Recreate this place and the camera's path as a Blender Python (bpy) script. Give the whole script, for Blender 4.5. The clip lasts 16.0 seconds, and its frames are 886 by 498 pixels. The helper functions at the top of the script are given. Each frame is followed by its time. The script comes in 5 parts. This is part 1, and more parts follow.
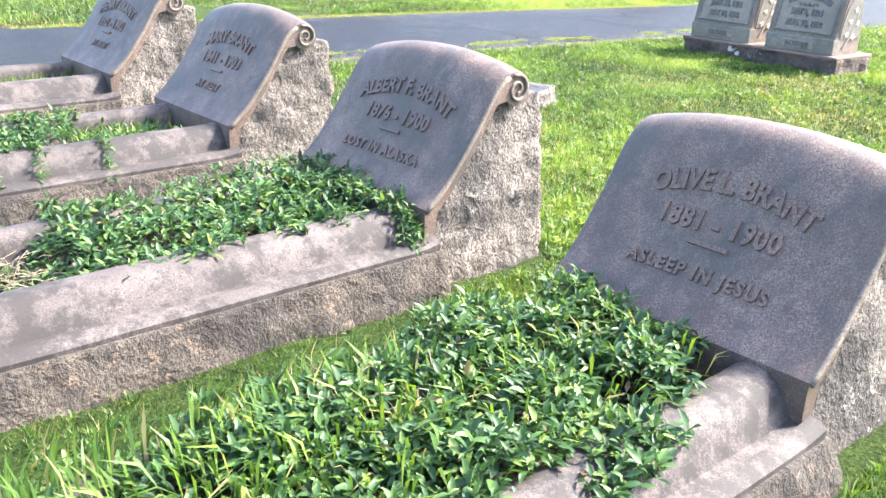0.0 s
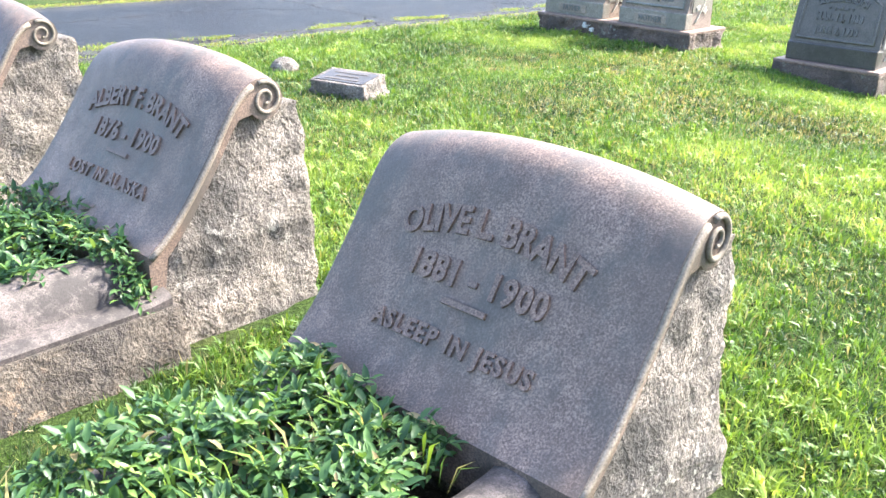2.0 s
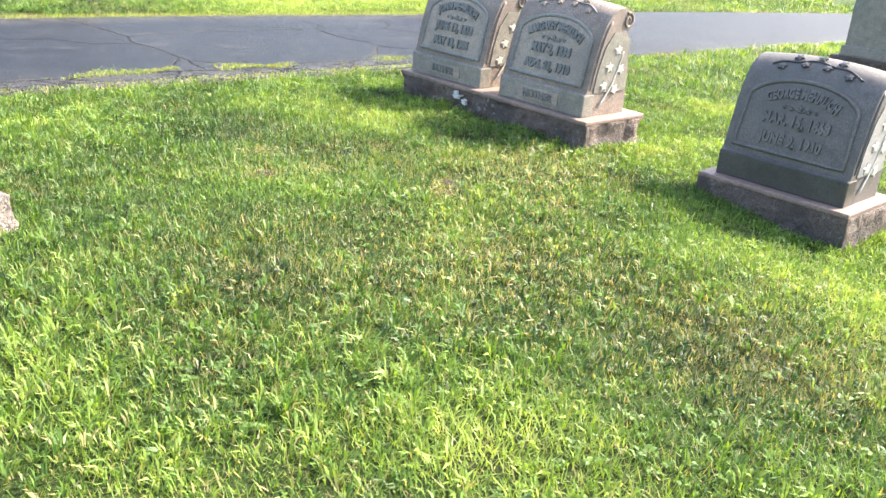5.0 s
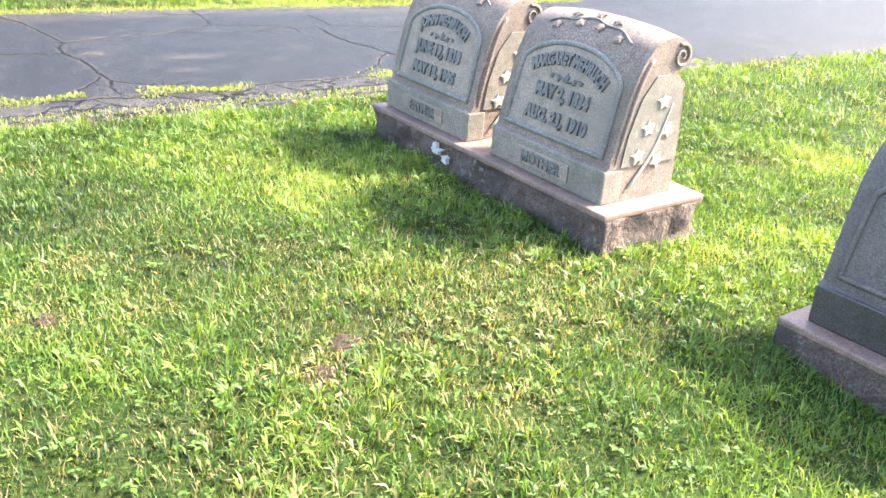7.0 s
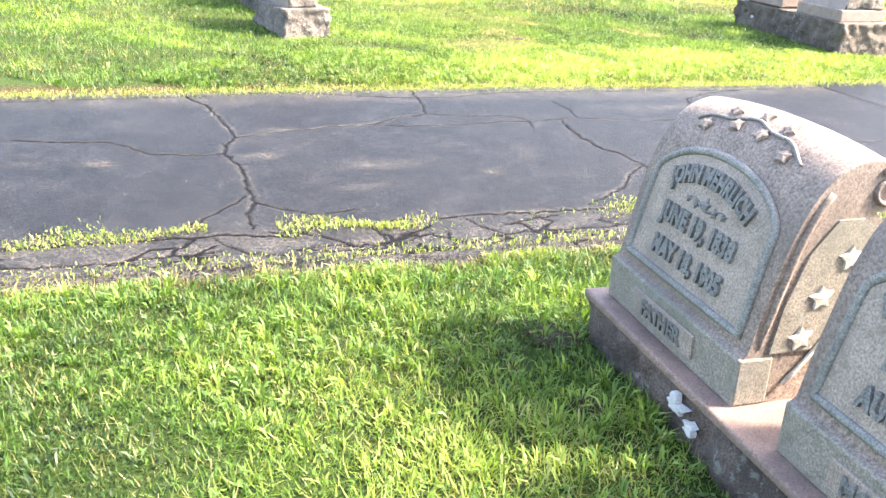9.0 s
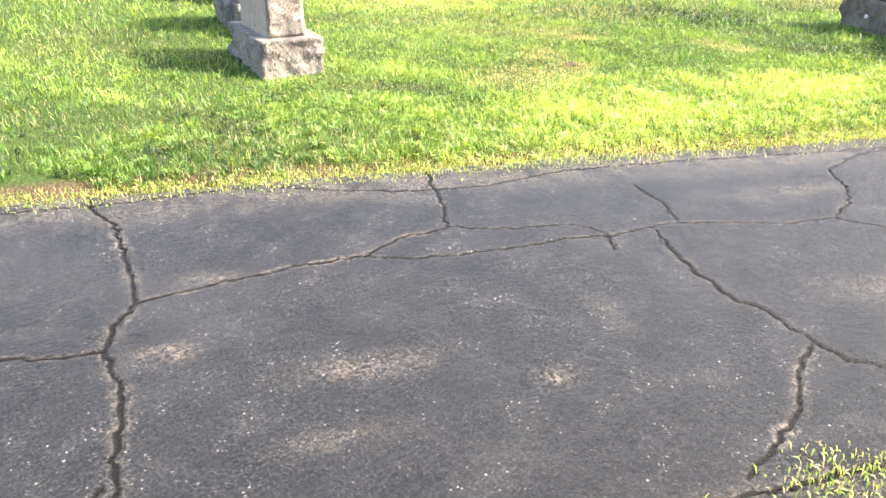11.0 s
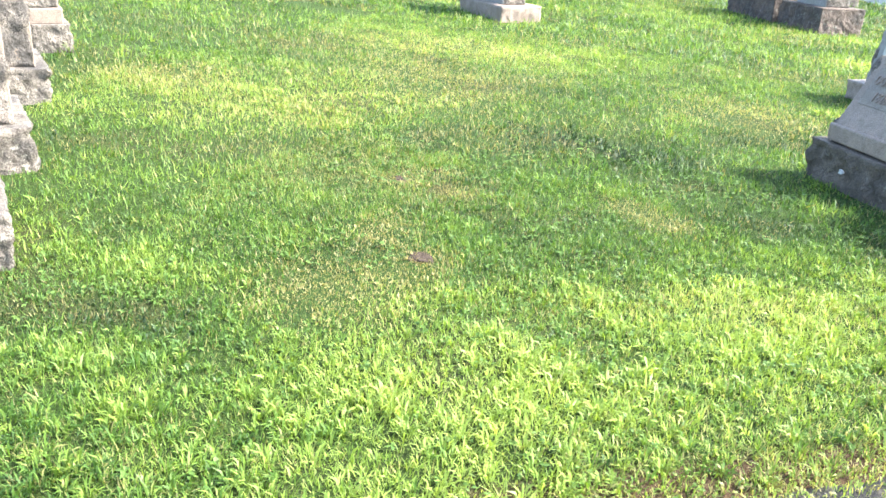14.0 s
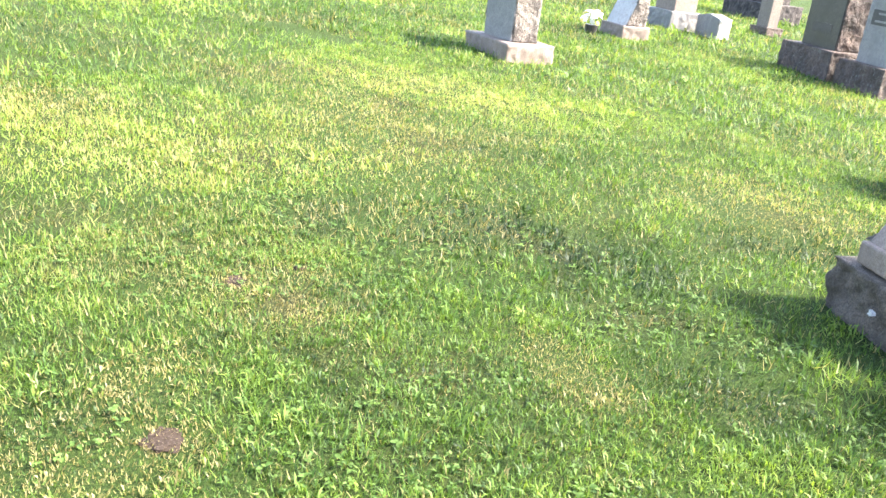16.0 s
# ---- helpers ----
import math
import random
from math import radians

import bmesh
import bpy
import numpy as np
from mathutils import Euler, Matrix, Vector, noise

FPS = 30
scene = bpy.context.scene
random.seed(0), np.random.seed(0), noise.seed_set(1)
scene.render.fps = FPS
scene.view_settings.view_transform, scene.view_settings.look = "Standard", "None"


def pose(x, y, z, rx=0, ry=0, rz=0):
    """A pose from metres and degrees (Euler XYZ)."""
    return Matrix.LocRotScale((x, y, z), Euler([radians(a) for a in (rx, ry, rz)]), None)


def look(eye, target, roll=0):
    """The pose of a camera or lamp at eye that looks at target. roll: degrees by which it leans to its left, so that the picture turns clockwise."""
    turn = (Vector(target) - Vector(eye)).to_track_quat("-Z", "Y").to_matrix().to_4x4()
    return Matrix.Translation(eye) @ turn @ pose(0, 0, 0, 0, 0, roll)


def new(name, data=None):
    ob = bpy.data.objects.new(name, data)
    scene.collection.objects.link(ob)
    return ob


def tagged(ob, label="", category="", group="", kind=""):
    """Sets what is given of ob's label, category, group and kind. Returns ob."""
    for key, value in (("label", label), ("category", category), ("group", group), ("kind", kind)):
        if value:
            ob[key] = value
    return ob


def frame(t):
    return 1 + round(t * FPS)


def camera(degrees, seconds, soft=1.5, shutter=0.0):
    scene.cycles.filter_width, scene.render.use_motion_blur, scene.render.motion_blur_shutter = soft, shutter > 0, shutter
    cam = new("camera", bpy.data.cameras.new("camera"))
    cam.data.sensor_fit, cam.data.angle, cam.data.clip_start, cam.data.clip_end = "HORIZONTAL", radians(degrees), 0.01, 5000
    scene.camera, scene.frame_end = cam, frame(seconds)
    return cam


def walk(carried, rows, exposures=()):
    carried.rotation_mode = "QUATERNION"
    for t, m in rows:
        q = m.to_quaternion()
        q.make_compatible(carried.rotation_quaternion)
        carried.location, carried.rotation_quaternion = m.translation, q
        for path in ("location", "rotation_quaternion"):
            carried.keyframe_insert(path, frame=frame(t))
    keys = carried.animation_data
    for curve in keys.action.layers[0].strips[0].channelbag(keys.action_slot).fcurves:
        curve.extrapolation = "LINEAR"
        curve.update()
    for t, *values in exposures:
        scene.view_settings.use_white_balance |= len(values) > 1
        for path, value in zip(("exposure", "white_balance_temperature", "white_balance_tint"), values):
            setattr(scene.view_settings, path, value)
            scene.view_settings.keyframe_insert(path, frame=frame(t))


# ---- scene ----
cam = camera(53.2, 16.0)
PATH = [
    (0, (0.72, -0.089, 1.385), (0.559, 1.773, 0.674), 1.5),
    (0.5, (0.752, -0.076, 1.385), (0.548, 1.785, 0.68), 0.7),
    (1, (0.858, 0.019, 1.376), (0.716, 1.879, 0.657), 0.4),
    (1.5, (0.972, 0.307, 1.378), (0.932, 2.165, 0.639), 1.0),
    (2, (1.169, 0.587, 1.376), (1.233, 2.437, 0.619), 1.0),
    (2.5, (1.464, 0.932, 1.387), (1.671, 2.773, 0.633), 2.0),
    (3, (1.738, 1.366, 1.392), (2.147, 3.179, 0.653), 2.4),
    (3.5, (2.015, 1.733, 1.388), (2.44, 3.547, 0.658), 2.8),
    (4, (2.231, 2.169, 1.383), (2.562, 4.004, 0.66), 4.5),
    (4.2, (2.282, 2.397, 1.377), (2.565, 4.243, 0.663), 4.7),
    (6.3, (3.182, 4.608, 1.496), (3.04, 6.451, 0.733), 4.1),
    (6.5, (3.232, 4.827, 1.478), (3.084, 6.667, 0.708), 4.1),
    (7, (3.298, 5.383, 1.483), (3.162, 7.206, 0.672), 4.2),
    (7.5, (3.378, 5.86, 1.474), (3.071, 7.662, 0.662), 4.2),
    (8, (3.317, 6.357, 1.435), (2.91, 8.157, 0.664), 3.7),
    (8.5, (3.239, 6.895, 1.431), (2.657, 8.656, 0.683), 2.5),
    (9, (3.155, 7.425, 1.476), (2.413, 9.121, 0.719), 2.2),
    (9.2, (3.08, 7.637, 1.449), (2.306, 9.319, 0.692), 2.1),
    (11.3, (2.084, 9.889, 1.569), (1.278, 11.53, 0.758), -0.2),
    (11.5, (1.996, 10.125, 1.59), (1.239, 11.803, 0.808), -0.4),
    (12, (1.835, 10.669, 1.689), (1.272, 12.455, 0.987), 0.2),
    (12.5, (1.899, 11.122, 1.734), (1.396, 12.939, 1.067), 2.8),
    (13, (1.921, 11.504, 1.785), (1.363, 13.304, 1.113), 4.7),
    (13.5, (1.819, 11.913, 1.827), (1.204, 13.68, 1.122), 4.9),
    (14, (1.787, 12.339, 1.786), (1.075, 14.06, 1.058), 3.7),
    (14.5, (1.755, 12.877, 1.804), (1.002, 14.584, 1.082), 3.4),
    (15, (1.741, 13.433, 1.804), (1.057, 15.171, 1.09), 3.7),
    (15.5, (1.881, 13.902, 1.791), (1.187, 15.639, 1.084), 5.7),
    (16, (1.89, 14.397, 1.756), (1.067, 16.087, 1.071), 7.2),
]
walk(cam, [(t, look(eye, target, roll)) for t, eye, target, roll in PATH], [(0, 2.90, 5950, 13), (2, 2.97, 6000, 11), (3.0, 2.66, 6200, 10), (3.8, 2.56, 6300, 10), (6.5, 3.18, 6500, 15), (9, 3.30, 6550, 15), (11.5, 3.12, 6850, 12), (13.0, 2.86, 6400, 11), (13.5, 2.86, 6400, 11), (14.4, 2.90, 5500, 4), (15.2, 2.95, 5450, 3), (16, 3.02, 6250, 14)])


# ---- light ----
SUN_AZ, SUN_EL = 24.0, 43.0      # degrees: from +x towards +y, and above the horizon
world = bpy.data.worlds.new("sky")
scene.world = world
world.use_nodes = True
_wn = world.node_tree.nodes
_sky = _wn.new("ShaderNodeTexSky")
_sky.sky_type, _sky.sun_disc = "NISHITA", False
_sky.sun_elevation, _sky.sun_rotation = radians(SUN_EL), radians(90 - SUN_AZ)
_sky.dust_density, _sky.ozone_density = 3.0, 0.8
_wn["Background"].inputs[1].default_value = 0.13
world.node_tree.links.new(_sky.outputs[0], _wn["Background"].inputs[0])
_sd = bpy.data.lights.new("sun", "SUN")
_sd.energy, _sd.angle, _sd.color = 3.2, radians(6.0), (1.0, 0.92, 0.78)
_sv = Vector((math.cos(radians(SUN_AZ)) * math.cos(radians(SUN_EL)), math.sin(radians(SUN_AZ)) * math.cos(radians(SUN_EL)), math.sin(radians(SUN_EL))))
_so = new("sun", _sd)
_so.matrix_world = look(_sv * 60, (0, 0, 0))


# ---- materials ----
def mat_base(name, rough=0.8, spec=0.3):
    m = bpy.data.materials.new(name)
    m.use_nodes = True
    b = m.node_tree.nodes["Principled BSDF"]
    b.inputs["Roughness"].default_value = rough
    b.inputs["Specular IOR Level"].default_value = spec
    return m, m.node_tree.nodes, m.node_tree.links, b


def tex(nodes, links, coord, scale, detail=6, rough=0.6, kind="ShaderNodeTexNoise"):
    n = nodes.new(kind)
    n.inputs["Scale"].default_value = scale
    if kind == "ShaderNodeTexNoise":
        n.inputs["Detail"].default_value, n.inputs["Roughness"].default_value = detail, rough
    links.new(coord, n.inputs["Vector"])
    return n


def ramp(nodes, links, fac, stops):
    r = nodes.new("ShaderNodeValToRGB")
    e = r.color_ramp.elements
    while len(e) < len(stops):
        e.new(0.5)
    for el, (p, c) in zip(e, stops):
        el.position = p
        el.color = (*c, 1) if len(c) == 3 else c
    links.new(fac, r.inputs[0])
    return r.outputs[0]


def mixc(nodes, links, fac, a, b, mode="MIX"):
    n = nodes.new("ShaderNodeMix")
    n.data_type, n.blend_type = "RGBA", mode
    for v, k in ((fac, 0), (a, 6), (b, 7)):
        if isinstance(v, (int, float)):
            n.inputs[k].default_value = v
        elif isinstance(v, tuple):
            n.inputs[k].default_value = (*v, 1)
        else:
            links.new(v, n.inputs[k])
    return n.outputs[2]


def bump(nodes, links, bsdf, height, strength, dist):
    b = nodes.new("ShaderNodeBump")
    b.inputs["Strength"].default_value, b.inputs["Distance"].default_value = strength, dist
    links.new(height, b.inputs["Height"])
    links.new(b.outputs[0], bsdf.inputs["Normal"])


def stone(name, base, dark, light, stain, stain_amt=0.5, speck=170, rough=0.75, relief=0.25, lichen=None, streak=False, spread_lo=0.46, mottle=0.0):
    """Weathered stone: speckled grain, blotchy stains, optional lichen and run-down streaks."""
    m, n, l, b = mat_base(name, rough, 0.35)
    geo = n.new("ShaderNodeNewGeometry")
    co = geo.outputs["Position"]
    grain = tex(n, l, co, speck, 3, 0.75)
    mid = tex(n, l, co, 14, 8, 0.68)
    big = tex(n, l, co, 2.6, 6, 0.62)
    c = ramp(n, l, grain.outputs[0], [(0.34, dark), (0.5, base), (0.66, light)])
    c = mixc(n, l, 0.75, c, ramp(n, l, mid.outputs[0], [(0.3, (0.62, 0.6, 0.58)), (0.5, (1, 1, 1)), (0.7, (1.25, 1.22, 1.18))]), "MULTIPLY")
    sm = n.new("ShaderNodeMath")
    sm.operation = "MULTIPLY"
    l.new(ramp(n, l, big.outputs[0], [(spread_lo, (0, 0, 0)), (spread_lo + 0.16, (1, 1, 1))]), sm.inputs[0])
    sm.inputs[1].default_value = stain_amt
    c = mixc(n, l, sm.outputs[0], c, stain)
    if streak:
        mp = n.new("ShaderNodeMapping")
        mp.inputs["Scale"].default_value = (1, 1, 0.22)
        l.new(co, mp.inputs[0])
        st = tex(n, l, mp.outputs[0], 7, 7, 0.7)
        s2 = n.new("ShaderNodeMath")
        s2.operation = "MULTIPLY"
        l.new(ramp(n, l, st.outputs[0], [(0.46, (0, 0, 0)), (0.62, (1, 1, 1))]), s2.inputs[0])
        s2.inputs[1].default_value = 0.72
        c = mixc(n, l, s2.outputs[0], c, (0.07, 0.065, 0.055))
    if mottle:
        mo = tex(n, l, co, 5.5, 9, 0.78)
        s4 = n.new("ShaderNodeMath")
        s4.operation = "MULTIPLY"
        l.new(ramp(n, l, mo.outputs[0], [(0.44, (0, 0, 0)), (0.54, (1, 1, 1))]), s4.inputs[0])
        s4.inputs[1].default_value = mottle
        c = mixc(n, l, s4.outputs[0], c, tuple(v * 0.75 for v in dark))
    if lichen:
        li = tex(n, l, co, 22, 5, 0.72)
        li2 = tex(n, l, co, 3.1, 3, 0.6)
        s3 = n.new("ShaderNodeMath")
        s3.operation = "MULTIPLY"
        l.new(ramp(n, l, li.outputs[0], [(0.56, (0, 0, 0)), (0.62, (1, 1, 1))]), s3.inputs[0])
        l.new(ramp(n, l, li2.outputs[0], [(0.48, (0, 0, 0)), (0.6, (0.8, 0.8, 0.8))]), s3.inputs[1])
        c = mixc(n, l, s3.outputs[0], c, lichen)
    l.new(c, b.inputs["Base Color"])
    ad = n.new("ShaderNodeMath")
    ad.operation = "MULTIPLY_ADD"
    l.new(mid.outputs[0], ad.inputs[0])
    ad.inputs[1].default_value = 1.6
    l.new(grain.outputs[0], ad.inputs[2])
    h = ad.outputs[0]
    if relief > 0.5:
        vo = n.new("ShaderNodeTexVoronoi")
        vo.inputs["Scale"].default_value = 15
        wv = mixc(n, l, 0.12, co, tex(n, l, co, 18, 4, 0.6).outputs["Color"], "ADD")
        l.new(wv, vo.inputs["Vector"])
        a2 = n.new("ShaderNodeMath")
        a2.operation = "MULTIPLY_ADD"
        l.new(vo.outputs["Distance"], a2.inputs[0])
        a2.inputs[1].default_value = 1.5
        l.new(h, a2.inputs[2])
        h = a2.outputs[0]
    bump(n, l, b, h, min(1.0, relief), 0.02 if relief > 0.5 else 0.006)
    return m


M_SLAB = stone("brown_granite", (0.160, 0.111, 0.085), (0.068, 0.048, 0.037), (0.300, 0.216, 0.168), (0.105, 0.076, 0.059), 0.6, 190, 0.5, 0.25, streak=True, mottle=0.3)
M_LETTER = stone("weathered_letter", (0.145, 0.092, 0.068), (0.066, 0.043, 0.034), (0.265, 0.184, 0.138), (0.083, 0.066, 0.059), 0.5, 190, 0.55, 0.16)
M_ROCK = stone("buff_rock_face", (0.225, 0.190, 0.158), (0.070, 0.060, 0.050), (0.330, 0.285, 0.240), (0.060, 0.055, 0.050), 0.8, 90, 0.85, 0.85, lichen=(0.360, 0.330, 0.280), spread_lo=0.47, mottle=0.55)
M_MARGIN = stone("margin_granite", (0.192, 0.155, 0.118), (0.083, 0.068, 0.053), (0.281, 0.236, 0.183), (0.102, 0.087, 0.065), 0.6, 170, 0.75, 0.2)
M_RAIL = stone("pink_granite_rail", (0.098, 0.080, 0.072), (0.034, 0.029, 0.026), (0.142, 0.120, 0.108), (0.058, 0.048, 0.042), 0.5, 190, 0.75, 0.2, mottle=0.85)
M_ALGAE = stone("green_stained_groove", (0.060, 0.052, 0.036), (0.030, 0.027, 0.018), (0.100, 0.088, 0.066), (0.042, 0.036, 0.024), 0.5, 190, 0.85, 0.2, mottle=0.4)
M_RAILROCK = stone("stained_rock_base", (0.096, 0.079, 0.061), (0.034, 0.027, 0.022), (0.154, 0.130, 0.101), (0.040, 0.036, 0.032), 0.75, 110, 0.85, 0.75, lichen=(0.19, 0.14, 0.095), spread_lo=0.45, mottle=0.5)
M_GREY = stone("blue_grey_stone", (0.188, 0.165, 0.131), (0.101, 0.092, 0.075), (0.302, 0.263, 0.208), (0.119, 0.117, 0.092), 0.6, 150, 0.7, 0.25, lichen=(0.211, 0.209, 0.180))
M_PANEL = stone("worn_panel_stone", (0.258, 0.205, 0.160), (0.150, 0.121, 0.097), (0.350, 0.286, 0.228), (0.153, 0.129, 0.107), 0.6, 150, 0.75, 0.22)
M_CROWN = stone("brown_weathered_crown", (0.190, 0.145, 0.113), (0.098, 0.073, 0.057), (0.295, 0.235, 0.190), (0.114, 0.093, 0.077), 0.6, 120, 0.75, 0.3)
M_BASE = stone("brown_base_stone", (0.128, 0.090, 0.070), (0.048, 0.037, 0.032), (0.172, 0.137, 0.114), (0.050, 0.042, 0.037), 0.7, 130, 0.75, 0.8, lichen=(0.21, 0.21, 0.175))
M_BASETOP = stone("smooth_brown_ledge", (0.192, 0.128, 0.098), (0.112, 0.072, 0.055), (0.270, 0.190, 0.150), (0.107, 0.081, 0.067), 0.5, 150, 0.65, 0.2)
M_BLEACH = stone("bleached_carving", (0.478, 0.432, 0.350), (0.346, 0.312, 0.251), (0.577, 0.528, 0.441), (0.330, 0.296, 0.236), 0.4, 160, 0.8, 0.2)
M_FRAME = stone("blue_frame_stone", (0.169, 0.164, 0.144), (0.090, 0.086, 0.078), (0.279, 0.261, 0.223), (0.124, 0.113, 0.094), 0.5, 150, 0.7, 0.25)
M_DARK = stone("dark_polished_granite", (0.052, 0.048, 0.044), (0.024, 0.022, 0.021), (0.096, 0.090, 0.080), (0.035, 0.031, 0.028), 0.5, 200, 0.32, 0.08)
M_PALE = stone("pale_grey_granite", (0.200, 0.190, 0.176), (0.118, 0.111, 0.105), (0.283, 0.266, 0.243), (0.147, 0.138, 0.126), 0.5, 190, 0.6, 0.12)
M_WHITE = stone("white_marble", (0.376, 0.359, 0.329), (0.279, 0.266, 0.250), (0.449, 0.428, 0.391), (0.279, 0.266, 0.240), 0.4, 120, 0.6, 0.1)
M_BUFFPANEL = stone("tan_panel", (0.192, 0.158, 0.127), (0.121, 0.099, 0.080), (0.268, 0.229, 0.188), (0.140, 0.118, 0.097), 0.5, 170, 0.75, 0.2)
M_BRONZE = stone("dark_plaque", (0.045, 0.040, 0.037), (0.019, 0.017, 0.016), (0.096, 0.087, 0.080), (0.032, 0.029, 0.026), 0.5, 150, 0.45, 0.2)
M_SPLASH = stone("white_lime_splash", (0.445, 0.432, 0.399), (0.309, 0.300, 0.274), (0.507, 0.492, 0.456), (0.370, 0.360, 0.331), 0.3, 150, 0.8, 0.1)


def leaf_mat(name, stops, dry, rough, trans, spec=0.35):
    """Blades and leaves: shade per blade from the 'shade' value, dryness from the 'dry' value of the plant."""
    m, n, l, b = mat_base(name, rough, spec)
    a = n.new("ShaderNodeAttribute")
    a.attribute_name = "shade"
    d = n.new("ShaderNodeAttribute")
    d.attribute_name = "dry"
    c = mixc(n, l, d.outputs["Fac"], ramp(n, l, a.outputs["Fac"], stops), dry)
    l.new(c, b.inputs["Base Color"])
    t = n.new("ShaderNodeBsdfTranslucent")
    l.new(mixc(n, l, 1.0, c, (1.25, 1.2, 0.6), "MULTIPLY"), t.inputs[0])
    mx = n.new("ShaderNodeMixShader")
    mx.inputs[0].default_value = trans
    l.new(b.outputs[0], mx.inputs[1])
    l.new(t.outputs[0], mx.inputs[2])
    l.new(mx.outputs[0], n["Material Output"].inputs[0])
    return m


M_GRASS = leaf_mat("lawn_blade", [(0.0, (0.013, 0.033, 0.008)), (0.4, (0.072, 0.144, 0.021)), (0.75, (0.172, 0.258, 0.038)), (1.0, (0.280, 0.362, 0.075))], (0.32, 0.265, 0.12), 0.5, 0.42)
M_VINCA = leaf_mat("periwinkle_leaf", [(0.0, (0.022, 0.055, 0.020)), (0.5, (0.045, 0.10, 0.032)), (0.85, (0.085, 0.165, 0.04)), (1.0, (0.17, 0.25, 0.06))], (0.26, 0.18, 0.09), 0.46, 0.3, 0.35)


M_WEED = leaf_mat("clover_leaf", [(0.0, (0.03, 0.065, 0.014)), (0.5, (0.075, 0.14, 0.025)), (1.0, (0.15, 0.23, 0.045))], (0.26, 0.2, 0.09), 0.55, 0.35)


def soil_mat():
    m, n, l, b = mat_base("lawn_soil", 0.95, 0.1)
    co = n.new("ShaderNodeNewGeometry").outputs["Position"]
    big = tex(n, l, co, 0.9, 7, 0.62)
    fine = tex(n, l, co, 55, 6, 0.75)
    c1 = ramp(n, l, fine.outputs[0], [(0.32, (0.010, 0.018, 0.005)), (0.52, (0.036, 0.060, 0.013)), (0.7, (0.085, 0.12, 0.028))])
    c2 = ramp(n, l, fine.outputs[0], [(0.32, (0.02, 0.018, 0.008)), (0.52, (0.055, 0.05, 0.02)), (0.7, (0.12, 0.10, 0.05))])
    c = mixc(n, l, ramp(n, l, big.outputs[0], [(0.5, (0, 0, 0)), (0.7, (0.7, 0.7, 0.7))]), c1, c2)
    across = n.new("ShaderNodeVectorMath")
    across.operation = "DOT_PRODUCT"
    l.new(co, across.inputs[0])
    across.inputs[1].default_value = (-0.6715, 0.741, 0)
    bare = n.new("ShaderNodeMapRange")      # bare earth within a hand's breadth of the lane
    bare.inputs[1].default_value, bare.inputs[2].default_value, bare.inputs[3].default_value, bare.inputs[4].default_value = 1.72, 1.82, 1.0, 0.0
    off = n.new("ShaderNodeMath")
    off.operation = "SUBTRACT"
    l.new(across.outputs["Value"], off.inputs[0])
    off.inputs[1].default_value = 8.385
    mag = n.new("ShaderNodeMath")
    mag.operation = "ABSOLUTE"
    l.new(off.outputs[0], mag.inputs[0])
    l.new(mag.outputs[0], bare.inputs[0])
    c3 = ramp(n, l, fine.outputs[0], [(0.3, (0.022, 0.014, 0.008)), (0.52, (0.07, 0.046, 0.026)), (0.72, (0.16, 0.115, 0.07))])
    l.new(mixc(n, l, bare.outputs[0], c, c3), b.inputs["Base Color"])
    bump(n, l, b, fine.outputs[0], 0.9, 0.03)
    return m


M_SOIL = soil_mat()


def dirt_mat():
    m, n, l, b = mat_base("bare_dirt", 0.95, 0.1)
    co = n.new("ShaderNodeNewGeometry").outputs["Position"]
    fine = tex(n, l, co, 90, 6, 0.75)
    l.new(ramp(n, l, fine.outputs[0], [(0.3, (0.018, 0.013, 0.009)), (0.55, (0.055, 0.040, 0.029)), (0.75, (0.16, 0.125, 0.095))]), b.inputs["Base Color"])
    bump(n, l, b, fine.outputs[0], 0.9, 0.01)
    return m


M_DIRT = dirt_mat()


